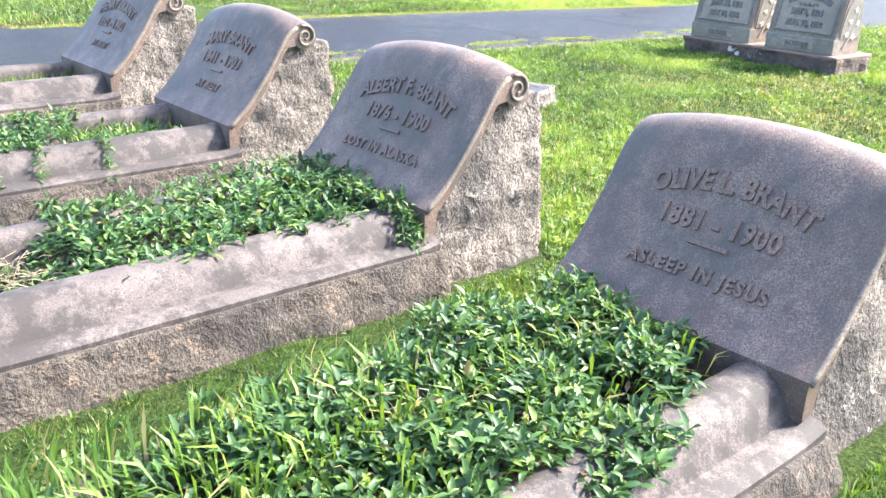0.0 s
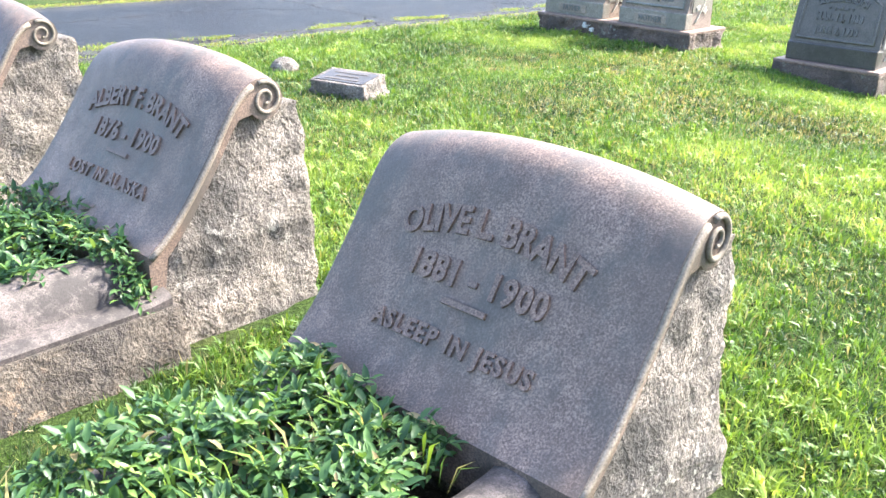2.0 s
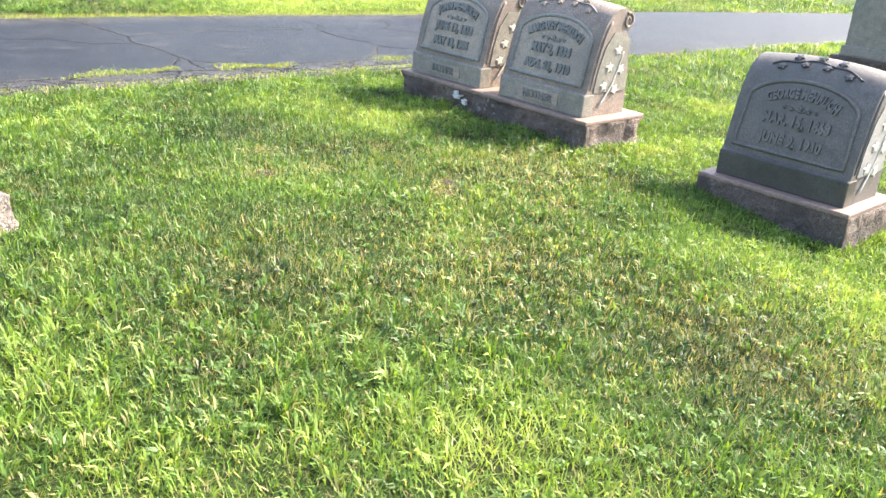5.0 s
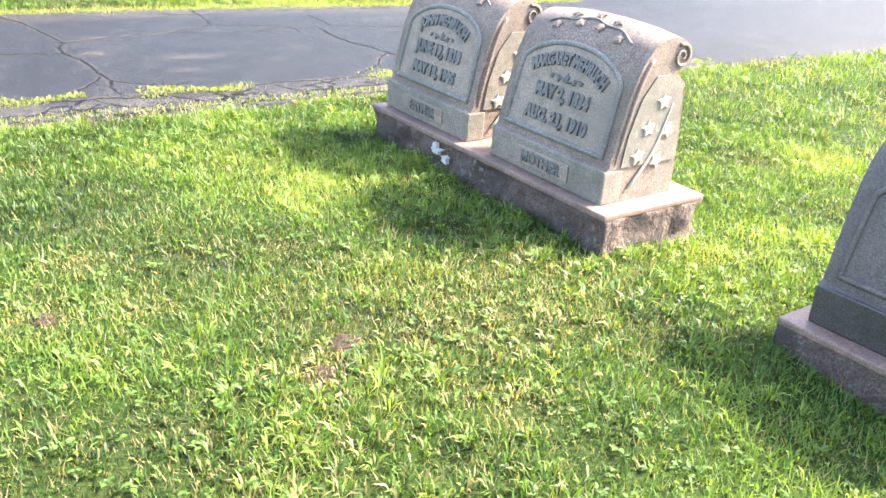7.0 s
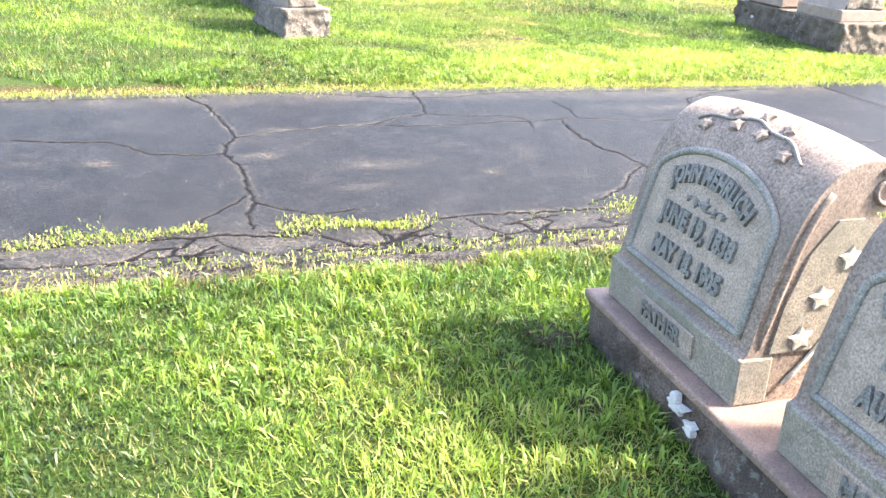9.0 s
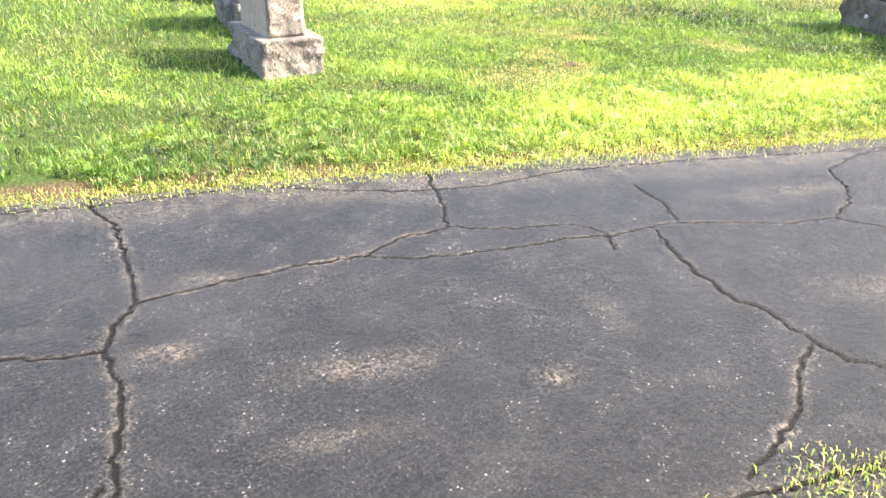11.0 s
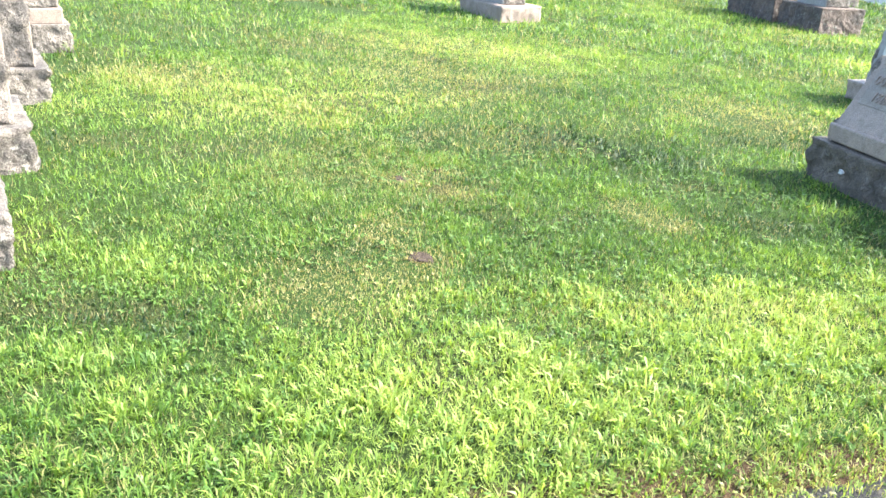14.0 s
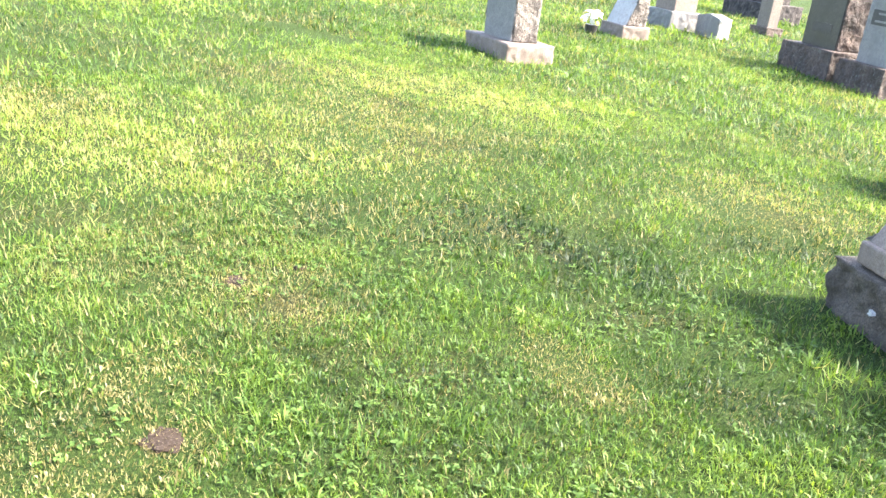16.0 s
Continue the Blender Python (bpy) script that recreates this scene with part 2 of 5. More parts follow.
def asphalt_mat():
    """Old asphalt: dark binder, pale stones standing out, tan grit where it wears, thin ragged cracks."""
    m, n, l, b = mat_base("old_asphalt", 0.48, 0.08)
    co = n.new("ShaderNodeNewGeometry").outputs["Position"]
    ag = n.new("ShaderNodeTexVoronoi")
    ag.inputs["Scale"].default_value = 85
    l.new(co, ag.inputs["Vector"])
    sep = n.new("ShaderNodeSeparateColor")
    l.new(ag.outputs["Color"], sep.inputs[0])
    grain = tex(n, l, co, 120, 5, 0.85)
    mid = tex(n, l, co, 5, 8, 0.7)
    big = tex(n, l, co, 0.8, 5, 0.6)
    c = ramp(n, l, grain.outputs[0], [(0.36, (0.004, 0.0042, 0.005)), (0.50, (0.009, 0.0092, 0.0105)), (0.60, (0.028, 0.028, 0.030)), (0.7, (0.13, 0.125, 0.115))])
    c = mixc(n, l, 0.9, c, ramp(n, l, mid.outputs[0], [(0.3, (0.5, 0.5, 0.53)), (0.55, (1, 1, 1)), (0.72, (1.8, 1.75, 1.65))]), "MULTIPLY")
    c = mixc(n, l, ramp(n, l, big.outputs[0], [(0.52, (0, 0, 0)), (0.72, (0.4, 0.4, 0.4))]), c, (0.034, 0.033, 0.033))

    def times(u, v):
        q = n.new("ShaderNodeMath")
        q.operation = "MULTIPLY"
        l.new(u, q.inputs[0])
        l.new(v, q.inputs[1])
        return q.outputs[0]
    chip = times(ramp(n, l, sep.outputs[0], [(0.89, (0, 0, 0)), (0.96, (1, 1, 1))]), ramp(n, l, ag.outputs["Distance"], [(0.25, (1, 1, 1)), (0.4, (0, 0, 0))]))
    c = mixc(n, l, times(chip, ramp(n, l, mid.outputs[0], [(0.46, (0.1, 0.1, 0.1)), (0.62, (1, 1, 1))])), c, (0.20, 0.185, 0.165))
    w = n.new("ShaderNodeAttribute")
    w.attribute_name = "worn"
    g = tex(n, l, co, 60, 5, 0.8)
    worn = times(times(w.outputs["Fac"], ramp(n, l, g.outputs[0], [(0.46, (0, 0, 0)), (0.58, (1, 1, 1))])), ramp(n, l, tex(n, l, co, 7, 4, 0.6).outputs[0], [(0.38, (0.2, 0.2, 0.2)), (0.56, (1, 1, 1))]))
    c = mixc(n, l, worn, c, (0.15, 0.128, 0.10))
    k = n.new("ShaderNodeAttribute")
    k.attribute_name = "crack"
    jit = n.new("ShaderNodeMath")
    jit.operation = "MULTIPLY_ADD"
    l.new(tex(n, l, co, 60, 6, 0.8).outputs[0], jit.inputs[0])
    jit.inputs[1].default_value = 0.8
    l.new(k.outputs["Fac"], jit.inputs[2])
    sc = n.new("ShaderNodeMapRange")
    sc.inputs[1].default_value, sc.inputs[2].default_value = 1.2, 1.27
    l.new(jit.outputs[0], sc.inputs[0])
    c = mixc(n, l, sc.outputs[0], c, (0.005, 0.0043, 0.0036))
    l.new(c, b.inputs["Base Color"])
    ad = n.new("ShaderNodeMath")
    ad.operation = "ADD"
    l.new(grain.outputs[0], ad.inputs[0])
    l.new(mid.outputs[0], ad.inputs[1])
    bump(n, l, b, ad.outputs[0], 0.9, 0.006)
    return m


M_ASPHALT = asphalt_mat()


def plain_mat(name, col, rough=0.6):
    m, n, l, b = mat_base(name, rough, 0.3)
    co = n.new("ShaderNodeNewGeometry").outputs["Position"]
    t = tex(n, l, co, 30, 4, 0.6)
    l.new(mixc(n, l, 0.35, col, ramp(n, l, t.outputs[0], [(0.3, tuple(v * 0.5 for v in col)), (0.7, tuple(min(1, v * 1.3) for v in col))])), b.inputs["Base Color"])
    return m


M_PETAL = plain_mat("white_petal", (0.8, 0.8, 0.76))
M_PETALY = plain_mat("yellow_petal", (0.75, 0.6, 0.15))
M_TWIG = plain_mat("dry_twig", (0.28, 0.22, 0.15))
M_STEM = plain_mat("green_stem", (0.10, 0.14, 0.05))


# ---- helpers for shapes ----
def gz(x, y):
    """Height of the lawn."""
    a = max(-16, min(16, x))
    return 0.03 - 0.0106 * a - 0.0008 * a * max(0, min(26, y)) - 0.14 * math.exp(-((x - 5.1) ** 2 + (y - 7.6) ** 2) / 0.9)


def part(name, data, material, parent, label=""):
    """Links a bmesh or mesh as one mesh object under a thing or a part."""
    if isinstance(data, bmesh.types.BMesh):
        me = bpy.data.meshes.new(name)
        data.to_mesh(me)
        data.free()
    else:
        me = data
    me.materials.clear()
    me.materials.append(material)
    ob = new(name, me)
    if parent:
        ob.parent = parent
    if label:
        ob["label"] = label
    return ob


def thing(name, x, y, rz, label, category, group="", dz=0.0, lean=0.0):
    e = new(name)
    e.empty_display_size = 0.1
    e.matrix_world = pose(x, y, gz(x, y) + dz, lean, 0, rz)
    return tagged(e, label, category, group)


def spline(pts, n=6):
    """Smooth curve through points (Catmull-Rom)."""
    p = [np.array(q, float) for q in pts]
    p = [2 * p[0] - p[1]] + p + [2 * p[-1] - p[-2]]
    out = []
    for i in range(1, len(p) - 2):
        for k in range(n):
            t = k / n
            out.append(0.5 * (2 * p[i] + (p[i + 1] - p[i - 1]) * t + (2 * p[i - 1] - 5 * p[i] + 4 * p[i + 1] - p[i + 2]) * t * t + (3 * p[i] - p[i - 1] - 3 * p[i + 1] + p[i + 2]) * t ** 3))
    out.append(p[-2])
    return out


def bow(width, rise, z_lo, z_hi):
    """Lifts a face towards the middle of its width, more so higher up: a gently arched top."""
    def warp(x, y, z):
        k = max(0.0, min(1.0, (z - z_lo) / (z_hi - z_lo)))
        t = (x + width / 2) / (width / 2)
        return (x, y, z + rise * (1 - min(1.0, abs(t)) ** 2.2) * k ** 1.3)
    return warp


def warped(bm, fn):
    for v in bm.verts:
        v.co = fn(*v.co)
    return bm


def extrude_profile(outline, x0, x1, steps=1, bevel=0.0):
    """A closed outline of (y, z) run from x0 to x1."""
    bm = bmesh.new()
    rings = []
    for i in range(steps + 1):
        x = x0 + (x1 - x0) * i / steps
        rings.append([bm.verts.new((x, y, z)) for y, z in outline])
    n = len(outline)
    for a, b in zip(rings, rings[1:]):
        for i in range(n):
            bm.faces.new((a[i], a[(i + 1) % n], b[(i + 1) % n], b[i]))
    bm.faces.new(rings[0])
    bm.faces.new(rings[-1][::-1])
    bmesh.ops.recalc_face_normals(bm, faces=bm.faces)
    if bevel:
        ed = [e for e in bm.edges if len(e.link_faces) == 2 and e.calc_face_angle(0) > 0.6]
        bmesh.ops.bevel(bm, geom=ed, offset=bevel, segments=2, affect="EDGES", profile=0.5)
    return bm


def smooth_long(bm, angle=0.6):
    for f in bm.faces:
        f.smooth = True
    for e in bm.edges:
        if len(e.link_faces) == 2 and e.calc_face_angle(0) > angle:
            e.smooth = False
    return bm


def rock(p, seed, amp):
    """Broken quarry face: coarse chips and finer roughness."""
    q = Vector((p[0] + seed * 3.7, p[1] - seed * 1.9, p[2] + seed))
    f = noise.voronoi(q * 6)[0]
    c = noise.noise(q * 5.5) * 0.6 + (f[1] - f[0]) * 0.9 + noise.noise(q * 14) * 0.35 + noise.turbulence(q * 30, 2, False) * 0.2 - 0.35
    return amp * c


def rough_block(x0, x1, y0, y1, z0, z1, seed, amp, res=0.025, shape=None, keep_top=True, keep=()):
    """A block with broken stone faces. shape(x, y, z) may move its points; keep: the sides ('x0'...) that stay dressed."""
    bm = bmesh.new()
    dims = [(x0, x1), (y0, y1), (z0, z1)]
    cnt = [max(1, int(round((b - a) / res))) for a, b in dims]
    verts = {}

    def vert(i, j, k):
        key = (i, j, k)
        if key not in verts:
            p = [a + (b - a) * t / c for (a, b), t, c in zip(dims, key, cnt)]
            nrm = [0, 0, 0]
            for ax, (t, c) in enumerate(zip(key, cnt)):
                if t == 0 and "xyz"[ax] + "0" not in keep:
                    nrm[ax] -= 1
                if t == c and "xyz"[ax] + "1" not in keep:
                    nrm[ax] += 1
            if keep_top and k == cnt[2]:
                nrm = [v * 0.25 for v in nrm[:2]] + [0]
            if k == 0:
                nrm[2] = 0
            q = shape(*p) if shape else p
            d = rock(q, seed, amp)
            verts[key] = bm.verts.new([q[a] + nrm[a] * d for a in range(3)])
        return verts[key]

    for ax in range(3):
        o = [a for a in range(3) if a != ax]
        for side in (0, cnt[ax]):
            for i in range(cnt[o[0]]):
                for j in range(cnt[o[1]]):
                    q = []
                    for di, dj in ((0, 0), (1, 0), (1, 1), (0, 1)):
                        k = [0, 0, 0]
                        k[ax], k[o[0]], k[o[1]] = side, i + di, j + dj
                        q.append(vert(*k))
                    bm.faces.new(q).smooth = True
    bmesh.ops.recalc_face_normals(bm, faces=bm.faces)
    return bm


def box(x0, x1, y0, y1, z0, z1, bevel=0.006):
    bm = bmesh.new()
    bmesh.ops.create_cube(bm, size=1, matrix=Matrix.Translation(((x0 + x1) / 2, (y0 + y1) / 2, (z0 + z1) / 2)) @ Matrix.Diagonal((x1 - x0, y1 - y0, z1 - z0, 1)))
    if bevel:
        bmesh.ops.bevel(bm, geom=list(bm.edges), offset=bevel, segments=2, affect="EDGES", profile=0.5)
    return bm


def tube(pts, radius, sides=6, taper=None):
    """A round bar along points."""
    bm = bmesh.new()
    rings = []
    p = [Vector(q) for q in pts]
    for i, q in enumerate(p):
        d = (p[min(i + 1, len(p) - 1)] - p[max(i - 1, 0)]).normalized()
        a = d.orthogonal().normalized() if i == 0 else (a - d * a.dot(d)).normalized()
        b = d.cross(a)
        r = radius * (taper(i / (len(p) - 1)) if taper else 1)
        rings.append([bm.verts.new(q + (a * math.cos(t) + b * math.sin(t)) * r) for t in (2 * math.pi * k / sides for k in range(sides))])
    for u, v in zip(rings, rings[1:]):
        for k in range(sides):
            f = bm.faces.new((u[k], u[(k + 1) % sides], v[(k + 1) % sides], v[k]))
            f.smooth = True
    bm.faces.new(rings[0][::-1])
    bm.faces.new(rings[-1])
    return bm


class Face:
    """The curved face of a stone: from (across, along, out) to its own space."""

    def __init__(self, prof, warp=None):
        self.warp = warp
        self.p = [np.array(q) for q in prof]
        self.s = np.r_[0, np.cumsum([np.linalg.norm(b - a) for a, b in zip(self.p, self.p[1:])])]

    def at(self, x, s, h):
        i = int(min(max(np.searchsorted(self.s, s) - 1, 0), len(self.p) - 2))
        d = self.p[i + 1] - self.p[i]
        length = np.linalg.norm(d)
        q = self.p[i] + d * (s - self.s[i]) / length
        nrm = np.array((-d[1], d[0])) / length
        q = q + nrm * h
        return self.warp(x, q[0], q[1]) if self.warp else (x, q[0], q[1])


def text_mesh(body, size, depth, bold=0.0, space=1.0):
    cu = bpy.data.curves.new("lettering", "FONT")
    cu.body, cu.size, cu.extrude, cu.offset, cu.align_x, cu.space_character = body, size, depth, bold, "CENTER", space
    cu.resolution_u = 3
    ob = new("lettering_source", cu)
    me = bpy.data.meshes.new_from_object(ob.evaluated_get(bpy.context.evaluated_depsgraph_get()))
    bpy.data.objects.remove(ob)
    bpy.data.curves.remove(cu)
    return me


def lettering(body, size, face, x0, s0, parent, material, arc=0.0, depth=0.006, bold=0.004, stretch=1.0, space=1.05, lift=0.0):
    """Raised letters laid on a stone's face, on a straight line or an arch of the radius arc."""
    me = text_mesh(body, size, depth, bold, space)
    for v in me.vertices:
        tx, ty, tz = v.co.x * stretch, v.co.y, v.co.z
        if arc:
            a = tx / arc
            tx, ty = (arc + ty) * math.sin(a), (arc + ty) * math.cos(a) - arc
        v.co = face.at(x0 + tx, s0 + ty, tz + lift)
    return part("lettering", me, material, parent)


def spiral(center, r0, turns, x, sgn, radius):
    """A carved spiral ridge on the end of a scroll."""
    pts = []
    for i in range(40):
        t = i / 39
        a = radians(115) - turns * 2 * math.pi * t
        r = r0 * (1 - 0.8 * t)
        pts.append((x + sgn * 0.003, center[0] + r * math.cos(a), center[1] + r * math.sin(a)))
    return tube(pts, radius, 6, lambda t: 1.0 - 0.35 * t)


def star(points=5, r=0.035, inner=0.45, thick=0.006):
    """A five-lobed carved leaf in the plane x = 0."""
    bm = bmesh.new()
    ring = []
    for i in range(points * 2):
        a = math.pi * i / points + 0.3
        q = r * (1.0 if i % 2 == 0 else inner)
        ring.append((q * math.cos(a), q * math.sin(a)))
    lo = [bm.verts.new((0, y, z)) for y, z in ring]
    hi = [bm.verts.new((thick, y * 0.9, z * 0.9)) for y, z in ring]
    top = bm.verts.new((thick * 1.5, 0, 0))
    n = len(ring)
    for i in range(n):
        bm.faces.new((lo[i], lo[(i + 1) % n], hi[(i + 1) % n], hi[i]))
        bm.faces.new((hi[i], hi[(i + 1) % n], top))
    bm.faces.new(lo[::-1])
    return bm


# ---- ground and road ----
R0, RE, RN = Vector((0.4, 9.6)), Vector((0.741, 0.6715)), Vector((-0.6715, 0.741))
ROAD_W = 3.08


def road_xy(s, d):
    return R0.x + RE.x * s + RN.x * d, R0.y + RE.y * s + RN.y * d


def road_sd(x, y):
    return (x - R0.x) * RE.x + (y - R0.y) * RE.y, (x - R0.x) * RN.x + (y - R0.y) * RN.y


def edge_near(s):
    return -0.08 + 0.05 * noise.noise(Vector((s * 0.9, 3.1, 0))) + 0.05 * noise.noise(Vector((s * 4.1, 7.3, 0)))


def edge_far(s):
    return ROAD_W + 0.06 * noise.noise(Vector((s * 0.8, 9.4, 0))) + 0.04 * noise.noise(Vector((s * 4.7, 1.3, 0)))


def mesh_grid(xs, ys, fn):
    vs = [fn(x, y) for y in ys for x in xs]
    nx = len(xs)
    fs = [(j * nx + i, j * nx + i + 1, (j + 1) * nx + i + 1, (j + 1) * nx + i) for j in range(len(ys) - 1) for i in range(nx - 1)]
    me = bpy.data.meshes.new("sheet")
    me.from_pydata(vs, [], fs)
    for p in me.polygons:
        p.use_smooth = True
    return me


DIPS = [(0.3, 19.6, 0.4, 0.05), (-0.7, 19.5, 0.4, 0.035), (1.5, 20.7, 0.45, 0.05), (3.9, 6.25, 0.45, 0.04), (1.9, 17.3, 0.5, 0.03), (0.4, 22.6, 0.5, 0.05)]     # sunken spots: place, radius, depth


def lawn_z(x, y):
    s, d = road_sd(x, y)
    z = gz(x, y) + 0.018 * noise.noise(Vector((x * 0.7, y * 0.7, 2))) + 0.013 * noise.noise(Vector((x * 1.9, y * 1.9, 8))) + 0.008 * noise.noise(Vector((x * 4, y * 4, 5)))
    for cx, cy, r, deep in DIPS:
        z -= deep * math.exp(-((x - cx) ** 2 + (y - cy) ** 2) / (r * r))
    if -0.25 < d < ROAD_W + 0.25:
        z -= 0.05 * min(1, (0.25 - abs(d - max(0, min(ROAD_W, d)))) / 0.25)
    return z


def spread(lo, hi, a, b, fine, coarse):
    out, v = [], lo
    while v < hi:
        out.append(v)
        v += fine if a <= v <= b else min(coarse, fine + 0.25 * (a - v if v < a else v - b)) if not (v < a and v + coarse > a) else min(coarse, max(fine, a - v))
    return out + [hi]


ground = part("ground", mesh_grid(spread(-140, 140, -6, 9, 0.16, 12), spread(-60, 220, -1, 24, 0.16, 12), lambda x, y: (x, y, lawn_z(x, y))), M_SOIL, None)
tagged(ground, "mown cemetery lawn of short mixed grass with dry patches", "lawn", kind="structure")

# cracks of the road, as lines of (along, across) in metres
CRACKS = [
    ([(0.76, 3.06), (0.80, 2.84), (0.89, 2.70), (0.94, 2.48), (0.98, 2.15), (1.02, 1.87), (0.95, 1.70), (0.93, 1.53), (1.0, 1.18), (0.98, 0.88), (1.0, 0.70), (0.95, 0.54), (0.95, 0.34)], 0.011, 0.8),
    ([(-2.4, 1.80), (-1.2, 1.95), (-0.26, 1.93), (0.03, 1.86), (0.29, 1.84), (0.41, 1.71), (0.52, 1.57), (0.76, 1.52), (0.93, 1.53)], 0.007, 0.4),
    ([(1.02, 1.87), (1.27, 1.95), (1.46, 2.0), (1.67, 2.04), (1.92, 2.07), (2.12, 2.22), (2.32, 2.26)], 0.006, 1.0),
    ([(1.92, 2.06), (2.1, 2.0), (2.31, 1.98), (2.62, 2.0), (2.81, 2.04), (3.02, 2.02), (3.19, 2.06), (3.37, 2.09), (3.66, 2.03), (3.87, 1.97), (4.17, 1.96), (4.40, 2.15), (4.50, 2.30), (4.60, 2.57)], 0.006, 0.55),
    ([(2.45, 3.06), (2.42, 2.82), (2.42, 2.68), (2.38, 2.47), (2.34, 2.28)], 0.008, 0.5),
    ([(3.26, 2.04), (3.23, 1.87), (3.20, 1.62), (3.22, 1.47), (3.22, 1.33), (3.29, 1.24), (3.30, 1.11), (3.31, 0.98), (3.35, 0.85), (3.6, 0.7), (4.0, 0.62)], 0.010, 0.5),
    ([(3.30, 0.98), (3.20, 0.90), (3.07, 0.74), (2.98, 0.62), (2.78, 0.48), (2.65, 0.39)], 0.009, 1.0),
    ([(3.43, 2.60), (3.45, 2.34), (3.41, 2.12)], 0.005, 0.25),
    ([(3.02, 2.02), (2.97, 1.87)], 0.007, 0.3),
    ([(2.34, 2.28), (2.62, 2.20), (2.87, 2.19), (2.97, 2.13), (3.02, 2.02)], 0.005, 0.4),
    ([(-2.4, 2.9), (-0.6, 2.86), (0.58, 2.92), (0.92, 2.92), (1.28, 2.98), (1.63, 3.0), (1.83, 2.89), (2.26, 2.76), (2.69, 2.74), (3.17, 2.88), (3.81, 2.90), (4.5, 2.88), (5.1, 2.85), (6.1, 2.9)], 0.005, 0.8),
    ([(1.01, 0.69), (1.10, 0.59), (1.24, 0.49), (1.48, 0.52)], 0.007, 0.4),
    ([(0.97, 0.80), (0.83, 0.60), (0.67, 0.42)], 0.006, 0.6),
    ([(-4.0, 0.30), (-2.2, 0.34), (-0.8, 0.26), (0.17, 0.29), (0.49, 0.27), (0.83, 0.29), (1.12, 0.22), (1.25, 0.36), (1.58, 0.35), (1.98, 0.34), (2.60, 0.33), (3.4, 0.36), (4.6, 0.32), (6.0, 0.35)], 0.012, 0.9),
    ([(0.78, 0.26), (0.82, 0.17), (0.90, 0.06), (1.06, 0.02)], 0.006, 0.3),
    ([(1.10, 0.08), (1.30, 0.02), (1.49, 0.03), (1.73, 0.15), (1.88, 0.02), (2.08, 0.09), (2.30, 0.11), (2.57, 0.08), (2.9, 0.14)], 0.006, 0.3),
    ([(1.45, 0.34), (1.52, 0.18), (1.49, 0.03)], 0.005, 0.3),
    ([(1.95, 0.33), (2.0, 0.2), (2.08, 0.09)], 0.005, 0.3),
    ([(2.3, 0.33), (2.36, 0.2), (2.30, 0.11), (2.2, -0.05)], 0.005, 0.3),
    ([(-0.4, 0.26), (-0.3, 0.1), (0.2, 0.05), (0.8, 0.1)], 0.006, 0.4),
    ([(4.6, 2.57), (4.9, 2.75), (5.3, 2.85)], 0.005, 0.3),
    ([(4.17, 1.96), (4.6, 1.5), (5.0, 1.3), (5.6, 1.25)], 0.006, 0.3),
    ([(-3.0, 3.0), (-2.9, 2.5), (-2.4, 1.80), (-2.6, 1.1), (-2.4, 0.34)], 0.007, 0.5),
]


